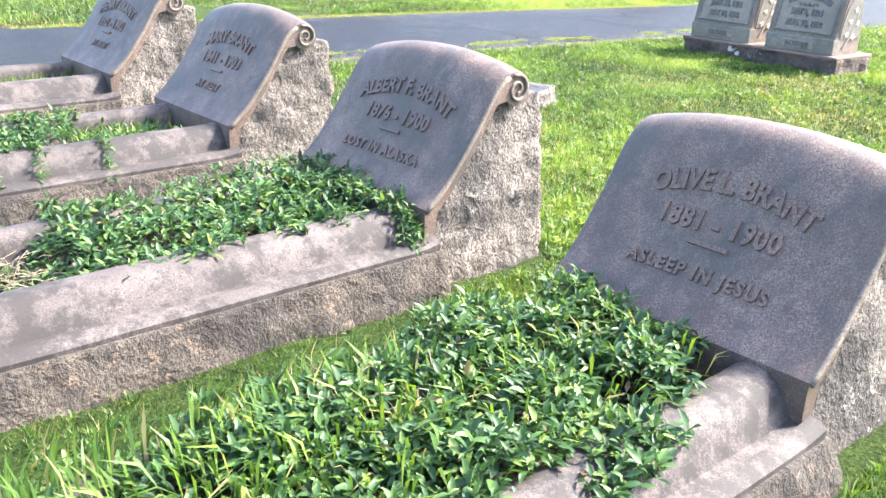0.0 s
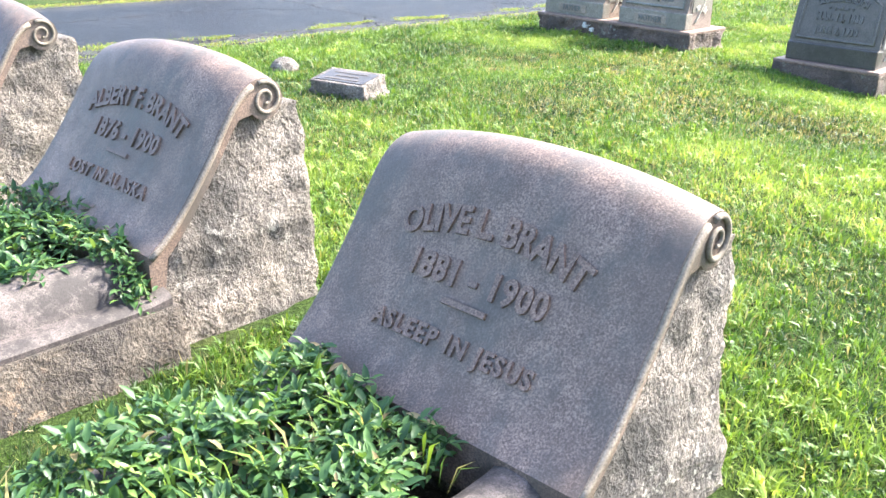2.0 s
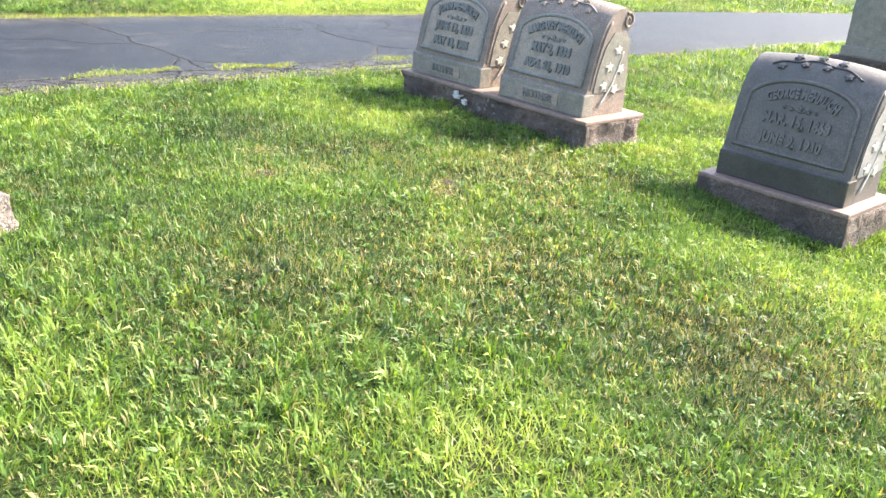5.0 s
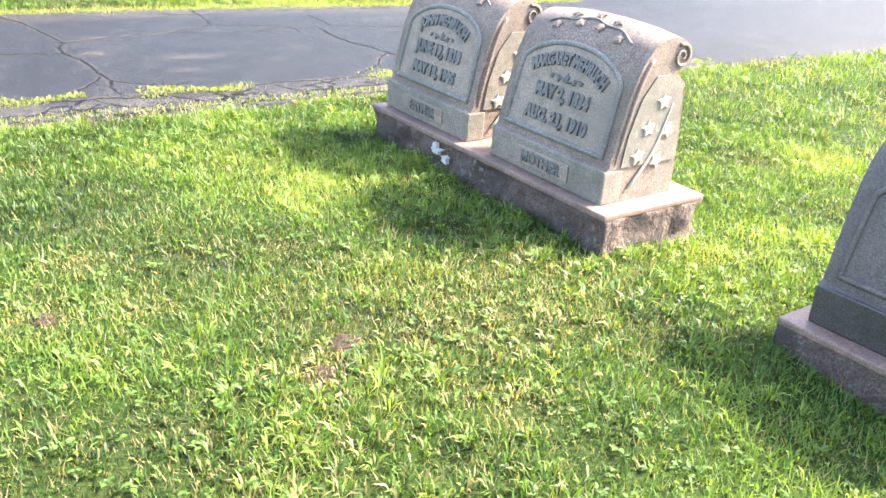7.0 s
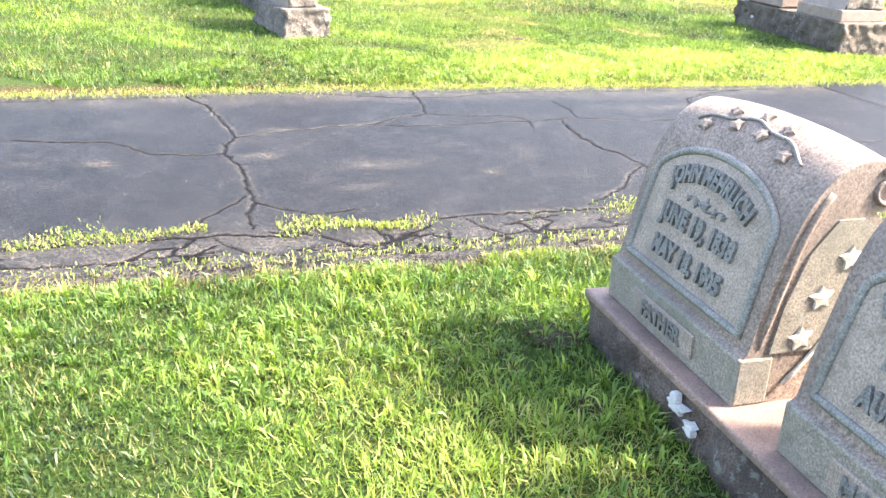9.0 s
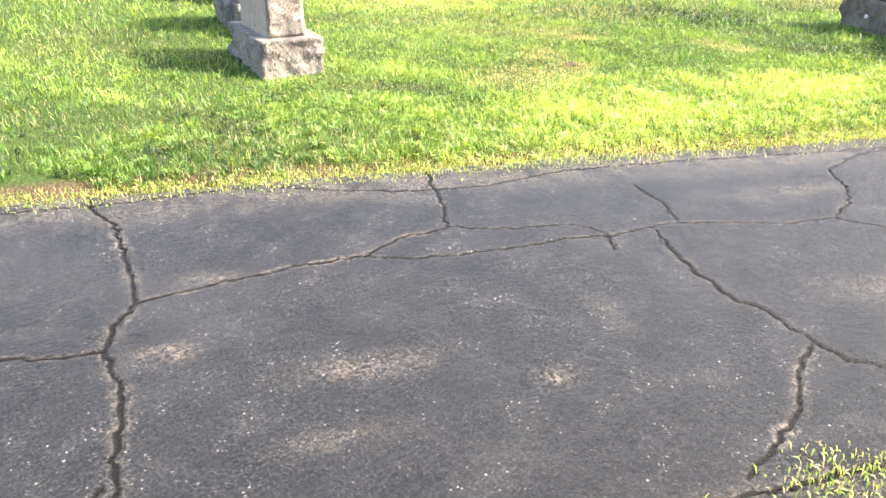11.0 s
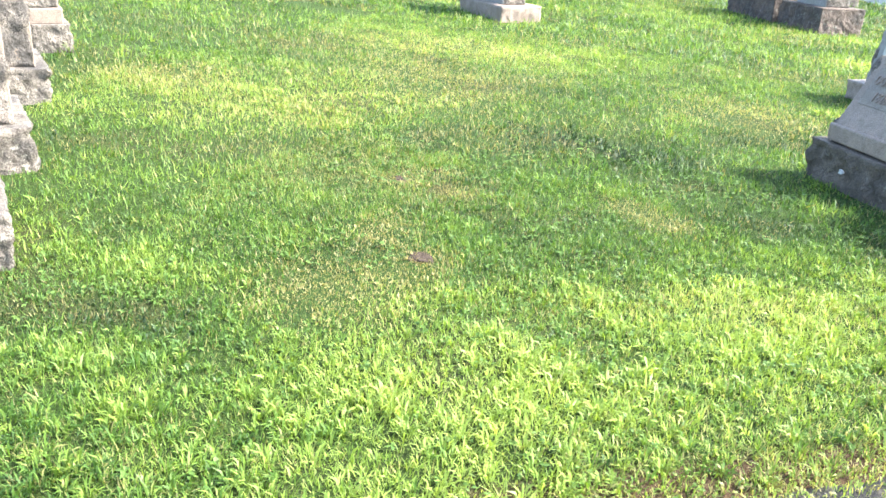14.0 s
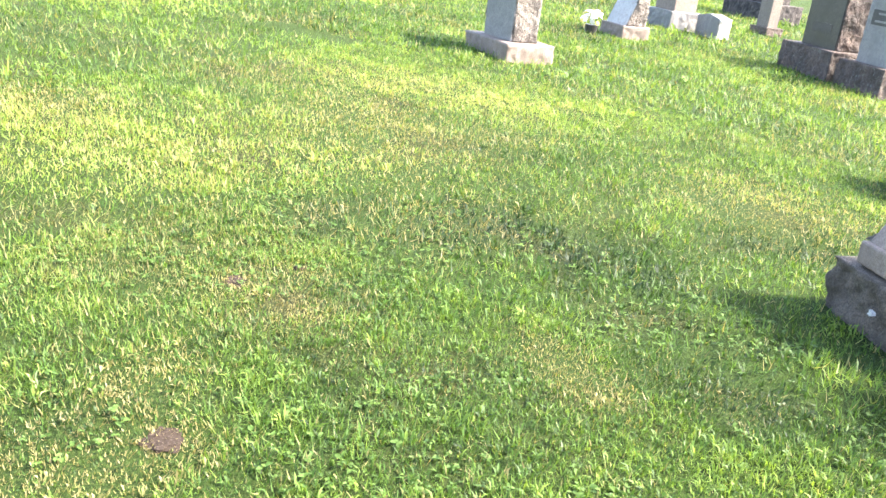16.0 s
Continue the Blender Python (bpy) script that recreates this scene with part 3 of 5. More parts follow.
def build_road():
    s_lo, s_hi, step = -3.4, 6.2, 0.012
    ns, nd = int((s_hi - s_lo) / step), int((ROAD_W + 0.34) / step)
    S, D = np.meshgrid(np.linspace(s_lo, s_hi, ns), np.linspace(-0.22, ROAD_W + 0.12, nd))
    crack, worn = np.zeros(S.shape), np.zeros(S.shape)
    rng = np.random.RandomState(5)
    shards = []
    for _ in range(70):
        a, b = rng.uniform(-3.2, 4.2), rng.uniform(-0.06, 0.1)
        line = [(a, b)]
        for _k in range(rng.randint(2, 5)):
            a, b = a + rng.uniform(-0.14, 0.2), min(0.33, b + rng.uniform(-0.04, 0.13))
            line.append((a, b))
        shards.append((line, rng.uniform(0.004, 0.010), 0.3))
    for line, width, wear in CRACKS + shards:
        pts = []
        for (a, b), (c, d) in zip(line, line[1:]):
            k = max(2, int(math.hypot(c - a, d - b) / 0.035))
            for i in range(k):
                pts.append((a + (c - a) * i / k + rng.uniform(-0.012, 0.012), b + (d - b) * i / k + rng.uniform(-0.012, 0.012)))
        pts.append(line[-1])
        for (a, b), (c, d) in zip(pts, pts[1:]):
            i0, i1 = int((min(a, c) - 0.2 - s_lo) / step), int((max(a, c) + 0.2 - s_lo) / step) + 1
            j0, j1 = int((min(b, d) - 0.2 + 0.22) / step), int((max(b, d) + 0.2 + 0.22) / step) + 1
            i0, i1, j0, j1 = max(i0, 0), min(i1, ns), max(j0, 0), min(j1, nd)
            if i0 >= i1 or j0 >= j1:
                continue
            ss, dd = S[j0:j1, i0:i1], D[j0:j1, i0:i1]
            ll = (c - a) ** 2 + (d - b) ** 2 + 1e-9
            t = np.clip(((ss - a) * (c - a) + (dd - b) * (d - b)) / ll, 0, 1)
            dist = np.hypot(ss - a - t * (c - a), dd - b - t * (d - b))
            w = width * rng.uniform(0.25, 1.0)
            crack[j0:j1, i0:i1] = np.maximum(crack[j0:j1, i0:i1], np.clip(1 - (dist - 0.6 * w) / 0.03, 0, 1))
            worn[j0:j1, i0:i1] = np.maximum(worn[j0:j1, i0:i1], wear * rng.uniform(0.1, 1.0) * np.clip(1 - dist / (0.018 + 2.2 * width), 0, 1) ** 0.7)
    for a, b, ra, rb, amt in ((1.12, 1.46, 0.10, 0.06, 0.8), (0.28, 1.42, 0.09, 0.05, 0.7), (-0.12, 1.46, 0.08, 0.04, 0.6), (1.75, 1.22, 0.22, 0.07, 0.6), (2.35, 1.0, 0.06, 0.05, 0.8), (2.7, 1.35, 0.05, 0.12, 0.5), (1.6, 0.85, 0.2, 0.05, 0.4), (4.3, 2.35, 0.35, 0.08, 0.45), (3.9, 1.3, 0.25, 0.1, 0.4), (1.3, 2.0, 0.12, 0.05, 0.9)):
        worn = np.maximum(worn, amt * np.exp(-((S - a) / ra) ** 2 - ((D - b) / rb) ** 2))
    near = np.array([edge_near(v) for v in S[0]])[None]
    far = np.array([edge_far(v) for v in S[0]])[None]
    out = np.maximum(near - D, D - far)
    worn = np.maximum(worn, np.clip(1.0 + out / 0.5, 0, 0.55))
    worn = np.maximum(worn, np.where(D < 0.30, 0.2, 0))
    X, Y = R0.x + RE.x * S + RN.x * D, R0.y + RE.y * S + RN.y * D
    und = np.array([noise.noise(Vector((x * 0.8, y * 0.8, 3))) for x, y in zip(X[::8, ::8].ravel(), Y[::8, ::8].ravel())]).reshape(X[::8, ::8].shape)
    und = np.kron(und, np.ones((8, 8)))[: X.shape[0], : X.shape[1]]
    for ax in (0, 1):
        pad = np.take(und, [0] * 8, axis=ax), und, np.take(und, [-1] * 8, axis=ax)
        cs = np.cumsum(np.concatenate(pad, axis=ax), axis=ax)
        n = und.shape[ax]
        und = (np.take(cs, range(12, 12 + n), axis=ax) - np.take(cs, range(4, 4 + n), axis=ax)) / 8
    Z = 0.03 - 0.0106 * X - 0.0008 * X * Y + 0.008 * und + 0.004 * np.random.RandomState(3).rand(*X.shape) * 0.5
    Z -= 0.009 * np.clip((crack - 0.82) / 0.18, 0, 1) + np.clip(out + 0.02, 0, 0.12) * 0.5
    me = bpy.data.meshes.new("road")
    nv = ns * nd
    me.vertices.add(nv)
    me.vertices.foreach_set("co", np.stack([X, Y, Z], -1).astype(np.float32).ravel())
    idx = np.arange(nv).reshape(nd, ns)
    q = np.stack([idx[:-1, :-1], idx[:-1, 1:], idx[1:, 1:], idx[1:, :-1]], -1).reshape(-1, 4)
    fill_faces(me, q)
    for nm, arr in (("crack", crack), ("worn", worn)):
        me.attributes.new(nm, "FLOAT", "POINT").data.foreach_set("value", arr.astype(np.float32).ravel())
    me.polygons.foreach_set("use_smooth", np.ones(len(q), bool))
    return me


def fill_faces(me, q):
    k = q.shape[1]
    me.loops.add(q.size)
    me.loops.foreach_set("vertex_index", q.astype(np.int32).ravel())
    me.polygons.add(len(q))
    me.polygons.foreach_set("loop_start", np.arange(0, q.size, k, dtype=np.int32))
    me.update(calc_edges=True)


road = part("road", build_road(), M_ASPHALT, None)
tagged(road, "narrow cracked grey asphalt lane with crumbling weedy edges", "road", kind="structure")
for s0, s1 in ((-60, -3.4), (6.2, 90)):
    me = mesh_grid([s0 + (s1 - s0) * i / 60 for i in range(61)], [-0.24, -0.09, 0.8, 1.6, 2.4, ROAD_W + 0.02, ROAD_W + 0.2],
                   lambda s, d: (*road_xy(s, d), gz(*road_xy(s, d)) + (0.004 if -0.1 < d < ROAD_W + 0.1 else -0.06)))
    part("road_length", me, M_ASPHALT, road)


# ---- grass ----
def blades(px, py, height, width, seed, lean=0.5, shade=None, dry=None, z0=None, heading=None, tilts=None, spread_by=0.13, simple=False):
    """A mesh of grass blades rooted at px, py."""
    rng = np.random.RandomState(seed)
    n = len(px)
    pz = np.array([lawn_z(a, b) for a, b in zip(px, py)]) if z0 is None else z0
    ang = rng.uniform(0, 2 * np.pi, n) if heading is None else heading
    tilt = np.minimum(np.abs(rng.normal(0, lean, n)) + 0.15 if tilts is None else tilts, 1.4)
    h, w = height * rng.uniform(0.55, 1.35, n), width * rng.uniform(0.7, 1.3, n)
    dx, dy = np.cos(ang), np.sin(ang)
    fa = ang + np.pi / 2 + rng.uniform(-0.5, 0.5, n)
    o = np.stack([np.cos(fa) * w / 2, np.sin(fa) * w / 2, rng.uniform(-0.3, 0.3, n) * w], -1)
    root = np.stack([px, py, pz - 0.005], -1)
    run, up = h * np.sin(tilt), h * np.cos(tilt)
    mid = root + np.stack([dx * run * 0.38, dy * run * 0.38, up * 0.62 + 0.16 * run + 0.005], -1)
    tip = root + np.stack([dx * run, dy * run, up * 0.95 + 0.005], -1)
    v = np.stack([root + o, tip, root - o], 1) if simple else np.stack([root, mid + o, tip, mid - o], 1)
    k = v.shape[1]
    me = bpy.data.meshes.new("blades")
    me.vertices.add(n * k)
    me.vertices.foreach_set("co", v.astype(np.float32).ravel())
    fill_faces(me, np.arange(n * k).reshape(-1, k))
    sh = np.clip((rng.normal(0.5, 0.24, n) if shade is None else shade + rng.normal(0, spread_by, n)), 0, 1)
    me.attributes.new("shade", "FLOAT", "POINT").data.foreach_set("value", np.repeat(sh, k).astype(np.float32))
    dr = np.zeros(n) if dry is None else dry
    me.attributes.new("dry", "FLOAT", "POINT").data.foreach_set("value", np.repeat(dr, k).astype(np.float32))
    return me


def field(px, py, scale, seed):
    """Smooth noise for many points, by a coarse table."""
    x0, y0 = px.min(), py.min()
    nx, ny = int((px.max() - x0) * scale * 4) + 3, int((py.max() - y0) * scale * 4) + 3
    tab = np.array([[noise.fractal(Vector((i / 4 + x0 * scale, j / 4 + y0 * scale, seed)), 0.7, 2.0, 3) for i in range(nx)] for j in range(ny)])
    u, v = (px - x0) * scale * 4, (py - y0) * scale * 4
    i, j = u.astype(int), v.astype(int)
    a, b = u - i, v - j
    return tab[j, i] * (1 - a) * (1 - b) + tab[j, i + 1] * a * (1 - b) + tab[j + 1, i] * (1 - a) * b + tab[j + 1, i + 1] * a * b


FOOT = []      # footprints that grass keeps out of: centre, turn, half sizes


def clear_of(px, py, margin=0.0):
    ok = np.ones(len(px), bool)
    for cx, cy, rz, x0, x1, y0, y1 in FOOT:
        c, s = math.cos(radians(rz)), math.sin(radians(rz))
        u, v = (px - cx) * c + (py - cy) * s, -(px - cx) * s + (py - cy) * c
        ok &= ~((u > x0 - margin) & (u < x1 + margin) & (v > y0 - margin) & (v < y1 + margin))
    d = (px - R0.x) * RN.x + (py - R0.y) * RN.y
    s = (px - R0.x) * RE.x + (py - R0.y) * RE.y
    wob = 0.07 * np.sin(s * 5.3) * np.sin(s * 2.1 + 1) + 0.05 * np.sin(s * 13.1 + 2)
    return ok & ((d < -0.09 + wob) | (d > ROAD_W + 0.03 + wob))


DRY = [(1.74, 8.24, 0.12, 0.9), (1.83, 7.8, 0.12, 0.9), (2.1, 7.98, 0.1, 0.8), (2.39, 8.58, 0.08, 0.8), (3.4, 7.62, 0.1, 0.9), (2.82, 7.88, 0.1, 0.9), (2.77, 7.68, 0.09, 0.9), (-0.33, 16.6, 0.2, 0.7), (-2.2, 20.9, 0.5, 0.8), (-3.7, 18.9, 0.6, 0.7), (1.18, 21.24, 0.25, 0.9), (-0.28, 17.4, 0.15, 0.8), (-0.5, 17.8, 0.1, 0.8), (-0.2, 15.63, 0.25, 0.8), (0.05, 16.03, 0.18, 0.8), (-0.3, 16.4, 0.12, 0.8), (0.94, 17.78, 0.16, 0.95), (1.12, 17.68, 0.14, 0.9), (0.76, 17.9, 0.14, 0.9), (1.2, 21.5, 0.8, 0.8), (-0.16, 15.8, 0.4, 0.55), (0.05, 16.3, 0.15, 0.9), (-0.67, 17.45, 0.15, 0.9), (2.0, 4.4, 0.9, 0.35), (3.0, 6.8, 0.7, 0.3), (-1.6, 20.0, 1.0, 0.55), (-3.0, 22.0, 1.2, 0.5), (-2.2, 18.5, 0.7, 0.45), (3.3, 8.2, 0.4, 0.4)]


# tone spots: place, radius, amount; (1.7, 18.0) paints shade before the slanted pair
LAWN_TONES = [(0.5, 1.6, 1.0, -0.42), (0.0, 2.6, 0.6, -0.2), (1.4, 5.6, 0.8, 0.22), (2.4, 5.8, 0.8, 0.2), (3.5, 5.9, 0.5, -0.3), (1.7, 18.0, 0.7, -0.25), (1.0, 17.2, 0.8, -0.12), (2.4, 16.9, 0.7, -0.15), (1.6, 14.6, 1.2, 0.12), (-0.2, 13.9, 1.0, 0.12), (-1.2, 23.2, 1.6, 0.15), (-3.3, 19.2, 1.2, 0.12), (-2.6, 17.2, 0.5, -0.15), (3.9, 6.1, 0.45, -0.35), (3.3, 4.6, 0.7, 0.3), (3.0, 3.2, 0.5, 0.25), (0.45, 19.4, 0.55, -0.5), (-0.45, 19.5, 0.45, -0.45), (1.3, 20.6, 0.6, -0.5), (0.9, 19.0, 0.5, -0.25), (-0.9, 18.4, 0.5, -0.2), (1.0, 15.3, 0.8, 0.25), (2.4, 16.6, 0.8, 0.2), (2.0, 9.2, 0.5, 0.3), (1.3, 8.6, 0.5, -0.25), (2.6, 9.4, 0.4, 0.25)]


TUFT = 13      # blades of one coarse tuft


def make_lawn(name, label, boxes, seed, h, w):
    """Mown lawn: a short fine undergrowth, and coarse tufts whose blades fan out from one root."""
    rng = np.random.RandomState(seed)
    rows = []
    for x0, x1, y0, y1, dens, grow in boxes:
        area = (x1 - x0) * (y1 - y0)
        n = int(area * dens * 1.05)
        a, b = rng.uniform(x0, x1, n), rng.uniform(y0, y1, n)
        rows.append((a, b, rng.uniform(0, 2 * np.pi, n), np.full(n, grow), np.zeros(n), np.zeros(n)))
        k = int(area * dens * (0.40 if grow < 1.1 else 0.2) / TUFT)
        ca, cb = np.repeat(rng.uniform(x0, x1, k), TUFT), np.repeat(rng.uniform(y0, y1, k), TUFT)
        turn, far = rng.uniform(0, 2 * np.pi, k * TUFT), np.abs(rng.normal(0, 0.017, k * TUFT)) * grow
        rows.append((ca + far * np.cos(turn), cb + far * np.sin(turn), turn + rng.normal(0, 0.5, k * TUFT), np.full(k * TUFT, grow),
                     np.ones(k * TUFT), np.repeat(rng.normal(0, 0.15, k), TUFT)))
    px, py, head, grow, coarse, own = (np.concatenate(v) for v in zip(*rows))
    zone = field(px, py, 0.75, seed + 12)
    dd = (px - R0.x) * RN.x + (py - R0.y) * RN.y
    zone = zone + np.where(dd > 0, 0.35 - 0.75 * np.clip((dd - ROAD_W - 0.9) / 1.2, 0, 1), 0.0)
    ok = clear_of(px, py) & ((coarse < 0.5) | (rng.rand(len(px)) < 0.75 + 0.9 * zone))
    px, py, head, grow, coarse, own, zone = (v[ok] for v in (px, py, head, grow, coarse, own, zone))
    n = len(px)
    tuft, patch, fine = field(px, py, 2.3, seed), field(px, py, 0.55, seed + 9), field(px, py, 7.0, seed + 4)
    height = h * grow * (1 + 0.4 * np.clip(tuft, -0.8, 1.2) + 0.4 * np.clip(fine, -0.8, 1.2)) * np.where(coarse > 0.5, 1.38 * (1 + 0.3 * np.clip(zone, -1, 1)), 1.2)
    width = w * grow * np.where(coarse > 0.5, 1.12, 1.0)
    tilts = np.where(coarse > 0.5, rng.uniform(0.35, 1.3, n), np.abs(rng.normal(0, 0.8, n)) + 0.3)
    wide, streak = field(px, py, 0.22, seed + 2), field(px * 0.35 + py * 0.2, py - 0.5 * px, 0.9, seed + 6)
    dry = (rng.rand(n) < np.clip(0.05 + 0.42 * np.clip(patch, 0, 1) + 0.5 * np.clip(streak - 0.15, 0, 1) + 0.2 * np.clip(-tuft, 0, 1), 0, 0.8) * np.where(coarse > 0.5, 0.35, 1.5)) * rng.uniform(0.25, 0.85, n)
    for cx, cy, r, amt in DRY:
        g = np.exp(-((px - cx) ** 2 + (py - cy) ** 2) / (r * r)) * amt
        dry = np.maximum(dry, (rng.rand(n) < g) * rng.uniform(0.6, 1.0, n))
        height = height * (1 - 0.55 * g)
    dd = (px - R0.x) * RN.x + (py - R0.y) * RN.y
    rim = np.clip(1 - np.minimum(np.abs(dd + 0.08), np.abs(dd - ROAD_W)) / 0.17, 0, 1)
    dry = np.maximum(dry, (rng.rand(n) < 0.8 * rim) * rng.uniform(0.35, 1.0, n))
    height = height * (1 - 0.35 * rim)
    shade = 0.47 + own + 0.30 * np.clip(tuft, -1, 1) + 0.16 * np.clip(fine, -1, 1) - 0.3 * np.clip(patch, -1, 1) + 0.4 * np.clip(wide, -1, 1) + 0.26 * np.clip(streak, -1, 1) + np.where(coarse > 0.5, 0.05 * np.clip(zone, -1, 1), -0.01)
    for cx, cy, r, amt in LAWN_TONES:
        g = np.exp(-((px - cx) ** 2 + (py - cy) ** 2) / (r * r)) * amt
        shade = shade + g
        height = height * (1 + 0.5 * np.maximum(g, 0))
    height = np.maximum(height, 0.012)
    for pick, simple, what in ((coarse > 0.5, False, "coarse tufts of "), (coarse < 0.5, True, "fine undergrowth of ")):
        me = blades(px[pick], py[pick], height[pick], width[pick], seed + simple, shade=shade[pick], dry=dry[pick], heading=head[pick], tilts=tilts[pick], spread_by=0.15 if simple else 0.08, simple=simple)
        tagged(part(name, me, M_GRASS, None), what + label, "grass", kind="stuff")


# ---- rolled-top cradle graves ----
BR = -44.2
BR_U = Vector((math.cos(radians(BR)), math.sin(radians(BR))))
BR_O = Vector((1.479, 1.959))
SLAB_CURVE = spline([(0, 0.285), (0.055, 0.330), (0.111, 0.388), (0.17, 0.462), (0.236, 0.552), (0.29, 0.635), (0.335, 0.696), (0.39, 0.742), (0.45, 0.757), (0.505, 0.735), (0.524, 0.69)], 5)
WID = 0.886
SLAB_BOW = bow(WID, 0.055, 0.3, 0.74)
SLAB_FACE = Face(SLAB_CURVE, SLAB_BOW)


def slab_top(y):
    ys, zs = zip(*[(p[0], p[1]) for p in SLAB_CURVE[:41]])
    return float(np.interp(y, ys, zs))


def scroll_grave(index, name_text, dates, epitaph, label, rails, foot_len):
    org = BR_O + BR_U * (-1.535 * index)
    dz = (0.0, 0.035, 0.045, 0.06)[index]
    grave = thing("grave_monument", org.x, org.y, BR, label, "gravestone", "family row of scroll graves", dz=dz)
    # dressed slab with rolled top
    under = [(p[0] + 0.02, p[1] - 0.055) for p in SLAB_CURVE[4:31]][::-1]
    curl = [(0.455 + 0.066 * math.cos(a), 0.69 + 0.066 * math.sin(a)) for a in (radians(-15 - 18 * k) for k in range(8))]
    outline = [tuple(p) for p in SLAB_CURVE] + curl + under + [(0.045, 0.155), (0.0, 0.155)]
    slab = part("slab", smooth_long(warped(extrude_profile(outline, -WID, 0.0, 22), SLAB_BOW), 0.5), M_SLAB, grave, "dark brown granite slab with rolled top")
    for x, sg in ((0.0, 1), (-WID, -1)):
        part("scroll", spiral((0.455, 0.69), 0.058, 1.6, x, sg, 0.0085), M_MARGIN, slab, "carved stone spiral")
        band = [SLAB_FACE.at(x + sg * 0.001, s, -0.012) for s in np.linspace(0.0, 0.62, 24)]
        part("margin", tube(band, 0.011, 6), M_MARGIN, slab, "pale tooled edge band")

    def lump(x, y, z):
        t = (z + 0.1) / 0.75
        zz = -0.1 + (min(slab_top(y), 0.69 if y > 0.42 else 9) - 0.03 + 0.1) * t
        xx = x + (0.055 * (1 - t) ** 1.5) * (1 if x > -WID / 2 else -1)
        return (xx, y + 0.04 * (1 - t) * (1 if y > 0.3 else 0), zz)

    part("body", rough_block(-WID + 0.018, -0.018, 0.03, 0.60, -0.1, 0.65, 3 + index, 0.024, 0.02, lump), M_ROCK, grave, "rock-faced buff stone flanks with dark stains")
    # raised letters
    L = SLAB_FACE
    cx = -WID / 2
    lettering(name_text, 0.084, L, cx, 0.402, slab, M_LETTER, arc=0.95, depth=0.0075, bold=0.003, stretch=0.87 if len(name_text) > 12 else 0.95, space=1.02)
    lettering(dates, 0.08, L, cx, 0.285, slab, M_LETTER, depth=0.0075, bold=0.003, stretch=0.95, space=1.1)
    part("rule", extrude_profile([(L.at(cx, s, h)[1], L.at(cx, s, h)[2]) for s, h in ((0.243, -0.002), (0.243, 0.008), (0.256, 0.008), (0.256, -0.002))], cx - 0.065, cx + 0.065), M_LETTER, slab)
    lettering(epitaph, 0.058, L, cx, 0.147, slab, M_LETTER, depth=0.007, bold=0.002, stretch=0.97, space=1.2)
    # cradle rails running forward from the slab
    prof = [(-0.215, -0.05), (-0.215, 0.235), (-0.20, 0.258), (-0.17, 0.268), (-0.12, 0.266), (-0.085, 0.247), (-0.060, 0.215), (-0.046, 0.190), (-0.038, 0.175), (-0.032, 0.163), (-0.004, 0.158), (0.004, 0.169), (0.034, 0.163), (0.052, 0.148), (0.052, -0.05)]
    for side in ("right", "left"):
        if side not in rails:
            continue
        mir = (lambda x: x) if side == "right" else (lambda x: -WID - x)
        bm = bmesh.new()
        n = 26
        rings = []
        for i in range(n + 1):
            v = 0.035 - foot_len * i / n
            rings.append([bm.verts.new((mir(x), v, z + 0.002 * noise.noise(Vector((x * 9, v * 4, index))) + 0.012 * math.exp(-((v - 0.035) / 0.05) ** 2))) for x, z in prof])
        for a, b in zip(rings, rings[1:]):
            for k in range(len(prof) - 1):
                bm.faces.new((a[k], a[k + 1], b[k + 1], b[k])).material_index = 1 if k in (8, 9, 10) else 0
        bm.faces.new(rings[0])
        bm.faces.new(rings[-1][::-1])
        bmesh.ops.recalc_face_normals(bm, faces=bm.faces)
        kerb = part("rail", smooth_long(bm, 0.7), M_RAIL, grave, "smooth weathered pink granite kerb rail")
        kerb.data.materials.append(M_ALGAE)

        def flare(x, y, z, mir=mir):
            t = (z + 0.08) / 0.21
            return (mir(x + 0.07 * (1 - t) * (x > 0)), y, z)
        part("footing", rough_block(-0.21, 0.066, -foot_len + 0.03, 0.05, -0.08, 0.133, 20 + index + (7 if side == "left" else 0), 0.026, 0.022, flare), M_RAILROCK, grave, "rough broken stone footing")
    part("end_kerb", box(-WID + 0.1, -0.1, -foot_len + 0.02, -foot_len + 0.16, -0.05, 0.24, 0.02), M_RAIL, grave)
    part("grave_soil", box(-WID + 0.12, -0.12, -foot_len + 0.1, 0.03, -0.05, 0.10, 0.01), M_DIRT, grave, "bare brown planting soil")
    FOOT.append((org.x, org.y, BR, -WID - 0.12, 0.12, -foot_len, 0.62))
    return grave, org, dz


graves = [
    scroll_grave(0, "OLIVE L. BRANT", "1881 - 1900", "ASLEEP IN JESUS", "brown granite scroll grave with planted stone cradle, periwinkle overflowing", ("right", "left"), 1.75),
    scroll_grave(1, "ALBERT F. BRANT", "1876 - 1900", "LOST IN ALASKA", "brown granite scroll grave, stained cradle rail, dense periwinkle climbing its slab", ("right", "left"), 1.75),
    scroll_grave(2, "MARY BRANT", "1841 - 1903", "AT REST", "brown granite scroll grave with trailing vines over its cradle rail", ("right", "left"), 1.75),
    scroll_grave(3, "HENRY BRANT", "1832 - 1902", "AT REST", "brown granite scroll grave with grass-filled stone cradle beside the lane", ("right", "left"), 1.75),
]


